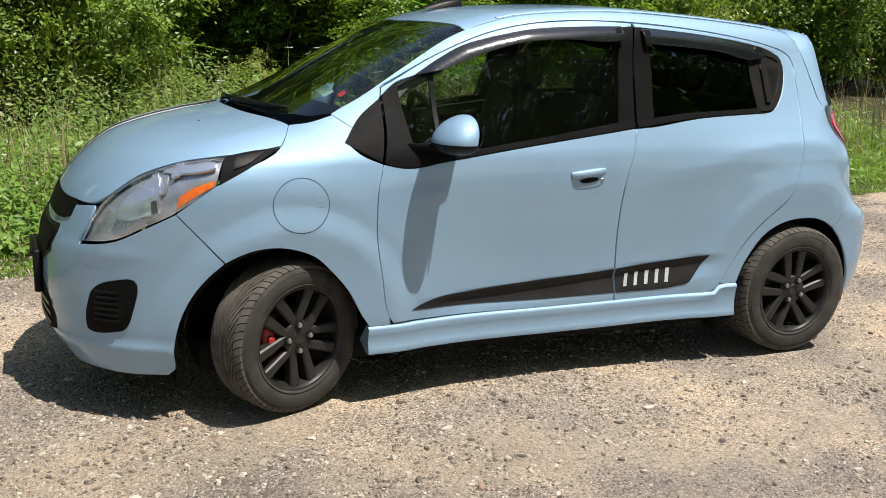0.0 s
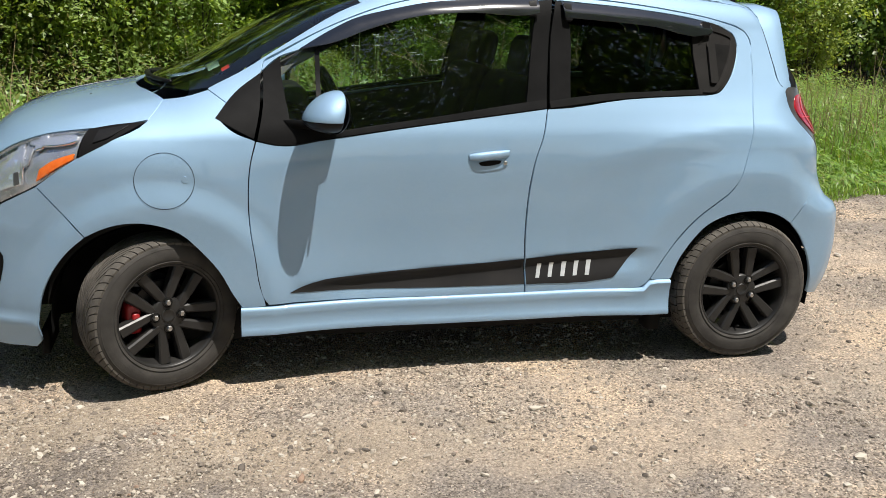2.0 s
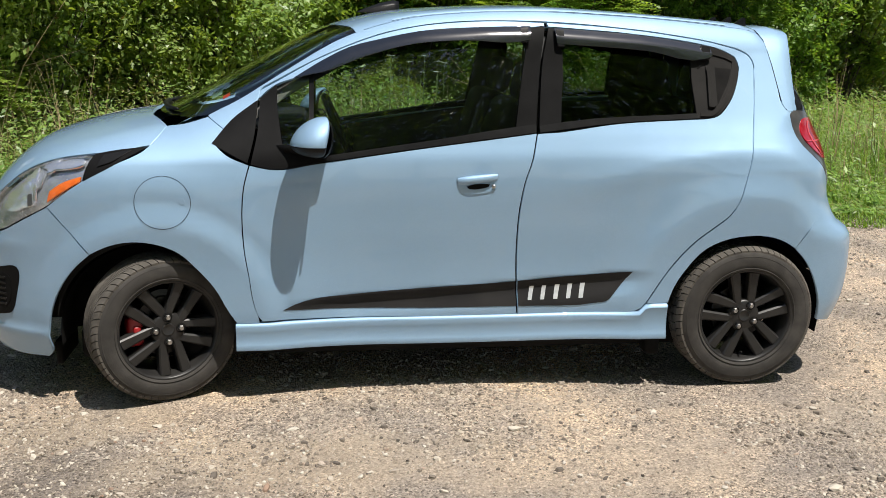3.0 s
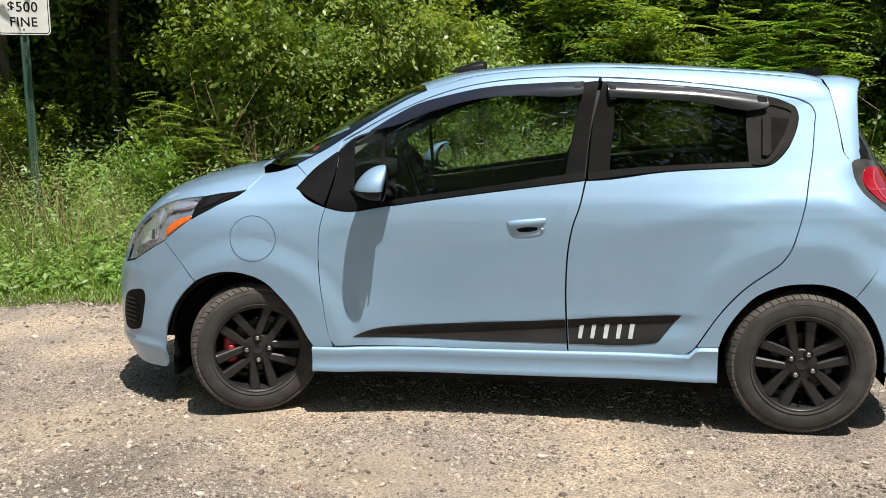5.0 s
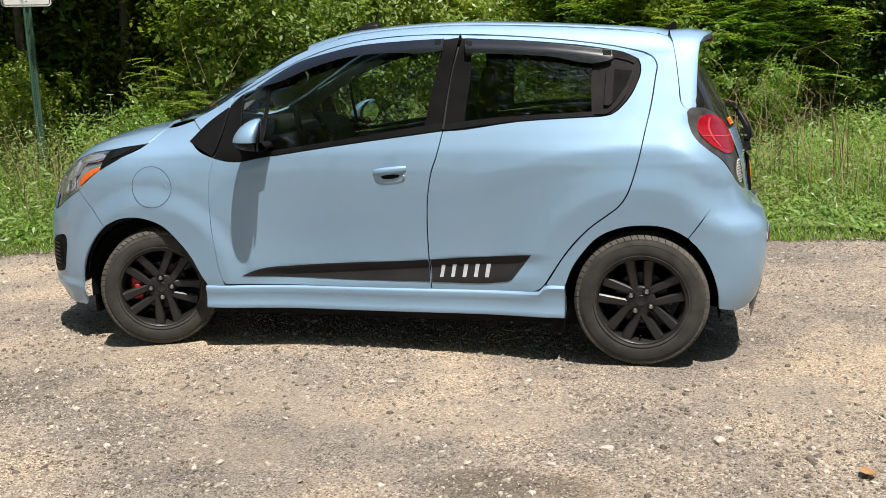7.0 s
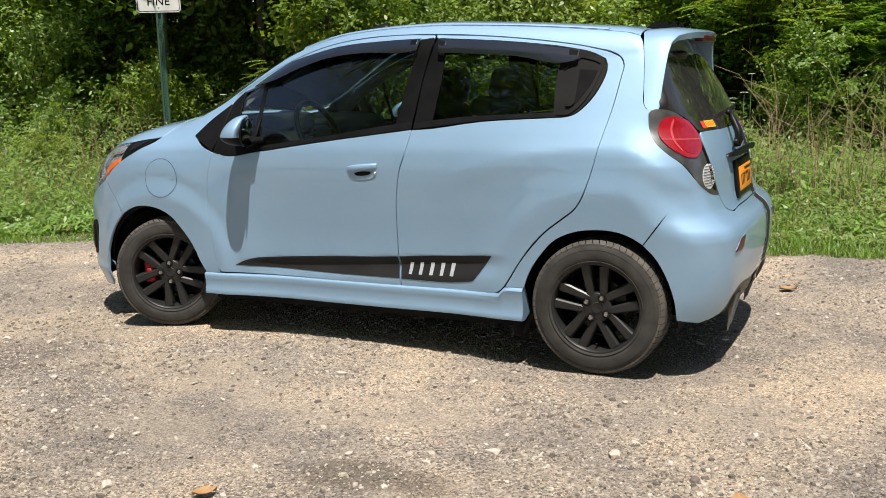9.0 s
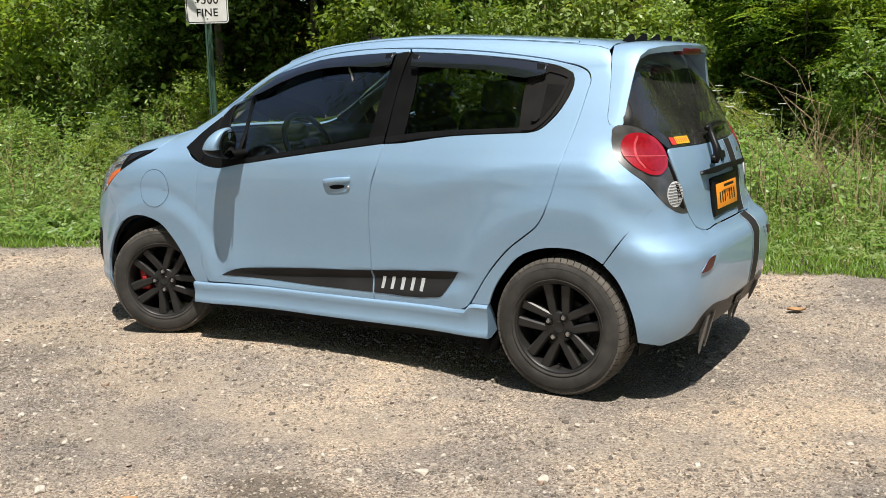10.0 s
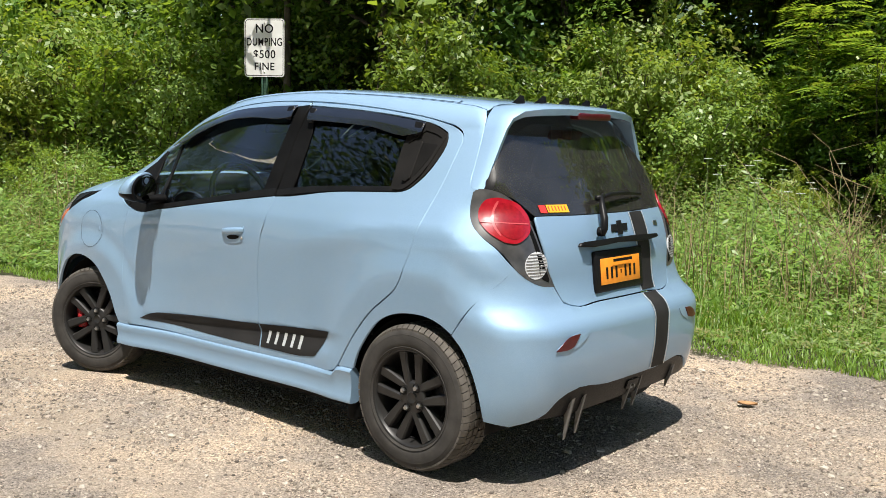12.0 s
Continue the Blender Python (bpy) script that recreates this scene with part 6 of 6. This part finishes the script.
    # the far side of the yard, behind the walk: high trees with sky between them
    for k, a in enumerate(np.linspace(math.pi * .98, math.pi * 2.02, 27)):
        R = rng.uniform(17, 21)
        high = float(np.interp(a / math.pi, [1.0, 1.26, 1.4], [1.2, 1.5, 2.8]))
        put(tall[k % 2], 1.5 + R * math.cos(a) * 1.15, R * math.sin(a), high * rng.uniform(.8, 1.15), rng.uniform(0, 6.28))


def build_grass():
    rng = np.random.RandomState(31)
    def blades(n, x0, x1, lo, hi, h0, h1, w, mat, name, label, lean=.35):
        x = rng.uniform(x0, x1, n)
        y = verge_y(x) + lo + (hi - lo) * rng.uniform(0, 1, n) + .10 * np.sin(x * 5.3) * np.sin(x * 2.1)
        z = hilly(x, y) * np.clip(1 - (np.hypot(x - 1, y - 1) - 8) / 8, 0, 1)
        h = rng.uniform(h0, h1, n) * (1 + .35 * np.sin(x * 2.1 + y * 3.3)) * np.clip((y - verge_y(x)) / 1.3, .35, 1.2)
        a, bnd = rng.uniform(0, 6.283, n), rng.uniform(.05, lean, n) * h
        dx, dy = np.cos(a), np.sin(a)
        px, py = -dy * w, dx * w
        o = np.stack([x, y, z], 1)
        d = np.stack([dx, dy, 0 * dx], 1)
        p = np.stack([px, py, 0 * px], 1)
        up = np.array((0, 0, 1.))
        m1 = o + d * (bnd * .3)[:, None] + up * (h * .55)[:, None]
        t = o + d * bnd[:, None] + up * h[:, None]
        V = np.stack([o - p, o + p, m1 + p * .8, m1 - p * .8, t], 1).reshape(-1, 3)
        i = (np.arange(n) * 5)[:, None]
        idx = np.concatenate([i + np.array([0, 1, 2]), i + np.array([0, 2, 3]), i + np.array([3, 2, 4])], 1).ravel()
        tagged(new(name, quick_mesh(name, V, 3, idx, mat)), label, "grass", kind="stuff")
    blades(64000, -7, 8, .02, 1.5, .04, .13, .0040, GRASS, "short_grass", "short bright green grass along the gravel", 1.3)
    blades(46000, -8, 9, .7, 4.2, .08, .30, .0040, GRASS, "tall_grass", "rank grass on the verge", 1.1)
    blades(3000, -10, 11, 1.0, 2.6, .4, .8, .003, STRAW, "dry_stalks", "dry straw-coloured stalks among the grass", .5)
    # leafy weeds of three kinds, in drifts
    for n_stem, k, size, ratio, mat, ph, top, label in ((8800, 22, .024, .26, LEAF_C, 0., 1.0, "yellow-green leafy weeds on the verge"), (5600, 18, .036, .34, LEAF_A, 2.1, 1.0, "broad-leaved green weeds on the verge"), (2300, 22, .020, .2, STRAWLEAF, 4.2, 1.05, "pale drying weeds on the verge")):
        x = rng.uniform(-8.5, 9.5, n_stem * 2)
        y = verge_y(x) + .5 + (wood_y(x) + .7 - verge_y(x)) * rng.uniform(0, 1, n_stem * 2) ** 1.35
        here = np.argsort(np.sin(x * 1.1 + ph) * np.sin(y * 1.4 + ph * 2) + rng.normal(0, .5, len(x)))[-n_stem:]
        x, y = x[here], y[here]
        h = rng.uniform(.5, 1.0, n_stem) * top * np.clip((y - verge_y(x) - .35) / 1.9, .10, 1.0) * (1 + .25 * np.sin(x * 1.7) * np.sin(y * 2.3 + x)) * np.interp(x, [-6, -4, -2, 1.2, 2.4, 4], [1.2, 1.0, .85, .80, .62, .50])
        lx, ly = rng.normal(0, .12, n_stem), rng.normal(0, .12, n_stem)
        C = np.concatenate([np.stack([x + lx * t + rng.normal(0, .045, n_stem), y + ly * t + rng.normal(0, .045, n_stem), hilly(x, y) + h * t], 1) for t in (np.arange(k) + 1) / k])
        tagged(new("weeds", quick_mesh("weeds", leaves(rng, C, size, 1.1, ratio, .3), 4, quads(len(C)), mat)), label, "weeds", kind="stuff")


def build_brush():
    """Bare dry twigs standing in front of the shrubs."""
    for seed, x, y, h in ((1, -2.0, 4.0, 1.6), (2, 2.35, 3.75, 1.35), (3, 2.75, 3.95, 1.4), (4, 3.3, 3.9, 1.25)):
        rng = np.random.RandomState(seed)
        bm = bmesh.new()
        for _ in range(13):
            a, ln = rng.uniform(0, 6.283), h * rng.uniform(.4, 1.0)
            ox, oy = rng.normal(0, .22, 2)
            p = [Vector((ox, oy, -.03))]
            for t in (.35, .7, 1):
                p.append(Vector((ox + math.cos(a) * ln * .45 * t * t + rng.normal(0, .04), oy + math.sin(a) * ln * .3 * t * t, ln * t)))
            tube(p, [.0042, .0036, .003, .0014], 4, bm=bm)
            for j in (1, 2, 3):
                q = p[j] + Vector((rng.normal(0, .22), rng.normal(0, .22), rng.uniform(.05, .25)))
                tube([p[j], q], [.003, .001], 3, bm=bm)
        ob = tagged(empty("dry_bush", (x, y, float(hilly(np.array(x), np.array(y))))), "bare dry brown brush among green weeds", "bush", "dry brush")
        part("twig_work", bm, STRAW, ob)


def build_sign():
    x, y = -3.43, 3.26
    sign = tagged(empty("road_sign", (x, y, float(hilly(np.array(x), np.array(y))))), "white no-dumping sign on a green steel post", "sign")
    sign.rotation_euler = (0, 0, radians(33))
    bm = loft([[(u, v, z) for u, v in ((-.038, .0), (-.032, -.012), (-.016, -.012), (-.014, .008), (.014, .008), (.016, -.012), (.032, -.012), (.038, 0), (.034, .004), (.018, .016), (-.018, .016), (-.034, .004))] for z in (-.3, .8, 1.6, 2.46)], closed=True)
    bmesh.ops.recalc_face_normals(bm, faces=bm.faces[:])
    post = part("post", bm, POSTGREEN, sign, "green U-channel steel post", angle=30)
    for k in range(34):
        b2 = revolve([(0, 0), (.005, 0)], 8)
        bmesh.ops.translate(b2, verts=b2.verts[:], vec=(0, .0068, .75 + k * .032))
        part("bolt_hole", b2, DARK, post, smooth=False)
    def rrect(w, h, r, y0, y1):
        out = []
        for cx, cz, a0 in ((w / 2 - r, h / 2 - r, 0), (-w / 2 + r, h / 2 - r, 90), (-w / 2 + r, -h / 2 + r, 180), (w / 2 - r, -h / 2 + r, 270)):
            out += [(cx + r * math.cos(radians(a0 + t)), cz + r * math.sin(radians(a0 + t))) for t in (0, 22, 45, 68, 90)]
        bm = loft([[(u, y0, v) for u, v in out], [(u, y1, v) for u, v in out]], closed=True)
        bm.verts.ensure_lookup_table()
        n = len(out)
        bm.faces.new(bm.verts[:n]); bm.faces.new(bm.verts[n:][::-1])
        bmesh.ops.recalc_face_normals(bm, faces=bm.faces[:])
        bmesh.ops.translate(bm, verts=bm.verts[:], vec=(0, 0, 2.165))
        return bm
    board = part("sign_board", rrect(.437, .610, .035, -.0125, -.016), SIGNWHITE, sign, "white sign board with rounded corners", angle=30)
    frame_bm = rrect(.417, .590, .028, -.0162, -.0168)
    part("sign_border", frame_bm, BLACK, board, "thin black border", angle=30)
    part("sign_face", rrect(.403, .576, .022, -.0168, -.0174), SIGNWHITE, board, "white face", angle=30)
    for text, z, size in (("NO", 2.323, .128), ("DUMPING", 2.188, .116), ("$500", 2.058, .120), ("FINE", 1.932, .112)):
        cu = bpy.data.curves.new("sign_word", "FONT")
        cu.body, cu.size, cu.align_x, cu.extrude = text, size, "CENTER", .0004
        cu.space_character = 1.08
        cu.offset = .0015
        ob = new("sign_word", cu)
        ob.parent = board
        ob.matrix_local = Matrix.Translation((0, -.0182, z)) @ Matrix.Rotation(radians(90), 4, "X") @ Matrix.Diagonal((.72 if text == "DUMPING" else .95, 1, 1, 1))
        cu.materials.append(BLACK)
    for z in (2.42, 1.91):
        b2 = revolve([(0, -.022), (.008, -.022), (.009, -.017)], 8)
        bmesh.ops.translate(b2, verts=b2.verts[:], vec=(0, 0, z))
        part("bolt", b2, STEEL, board)


def build_leaf():
    """A dry leaf lying on the gravel."""
    for x, y, a, s in ((2.945, 1.18, .4, .05), (3.15, -1.83, 1.9, .035), (1.55, -2.41, .9, .04)):
        rows = [[(u * s, v * wd * s, .012 + .25 * s * abs(v) + .08 * s * u * u) for v in (-1, -.5, 0, .5, 1)] for u, wd in ((-1, .05), (-.6, .55), (0, .75), (.5, .5), (1, .05))]
        bm = loft(rows)
        ob = tagged(empty("fallen_leaf", (x, y, float(hilly(np.array(x), np.array(y))))), "dry orange-brown leaf lying on the gravel", "leaf")
        ob.rotation_euler = (0, 0, a)
        part("blade", bm, DRYLEAF, ob)


BARK = stuff("grey_bark", (.05, .043, .036), (.10, .085, .07), .9, scale=12, bump=.5, bscale=60)
LEAF_A = leaf_material("fresh_leaf", (.12, .22, .038), (.32, .46, .094))
LEAF_B = leaf_material("mid_leaf", (.095, .182, .033), (.245, .385, .078))
LEAF_C = leaf_material("yellowish_leaf", (.13, .215, .048), (.30, .42, .12))
# brighter leaf for some edge bushes: their sunlight is put into the colour
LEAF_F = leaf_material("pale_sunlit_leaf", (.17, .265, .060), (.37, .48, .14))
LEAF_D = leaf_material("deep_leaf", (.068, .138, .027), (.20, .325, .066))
LEAF_E = leaf_material("bright_feather_leaf", (.15, .27, .040), (.33, .48, .09))
GRASS = leaf_material("grass_blade", (.13, .235, .036), (.29, .45, .09), (.38, .33, .15))
STRAWLEAF = leaf_material("drying_leaf", (.19, .205, .06), (.38, .38, .14), (.42, .33, .17))
STRAW = stuff("straw", (.22, .16, .08), (.34, .26, .14), .8, scale=9)
DRYLEAF = stuff("dry_leaf", (.30, .16, .065), (.40, .24, .11), .8, scale=30)
POSTGREEN = stuff("green_post_paint", (.028, .075, .048), (.05, .11, .075), .5, .2, scale=10, bump=.2)
SIGNWHITE = stuff("weathered_sign_white", (.60, .60, .58), (.74, .74, .72), .5, scale=7)
build_ground()
build_stones(stone_material())
spread_plants()
build_grass()
build_brush()
build_sign()
build_leaf()


def build_flowers():
    """Flat white flower heads above the weeds."""
    rng = np.random.RandomState(8)
    for k in range(20):
        x = rng.uniform(1.2, 2.3) if k < 13 else rng.uniform(-7, 1)
        y = float(verge_y(x)) + rng.uniform(1.6, 2.6)
        h = rng.uniform(.85, 1.15)
        z = float(hilly(np.array(x), np.array(y)))
        ob = tagged(empty("wild_carrot", (x, y, z)), "white wild carrot flower on a thin green stem", "flower", "white flowers in the weeds")
        part("stem", tube([(0, 0, -.02), (.02, .01, h * .6), (.03, 0, h)], [.004, .003, .002], 5), GRASSGREEN, ob)
        bm = bmesh.new()
        for _ in range(22):
            a, r = rng.uniform(0, 6.28), .036 * math.sqrt(rng.uniform(0, 1))
            bmesh.ops.create_icosphere(bm, subdivisions=1, radius=.0055, matrix=Matrix.Translation((.03 + r * math.cos(a), r * math.sin(a), h + .006 - 2 * r * r)) @ Matrix.Diagonal((1, 1, .5, 1)))
        part("flower_head", bm, PETAL, ob, "white flat flower head")


GRASSGREEN = stuff("green_stem", (.08, .12, .03), (.12, .17, .05), .7, scale=20)
PETAL = stuff("white_petal", (.50, .52, .44), (.62, .63, .55), .7, scale=60)
build_flowers()
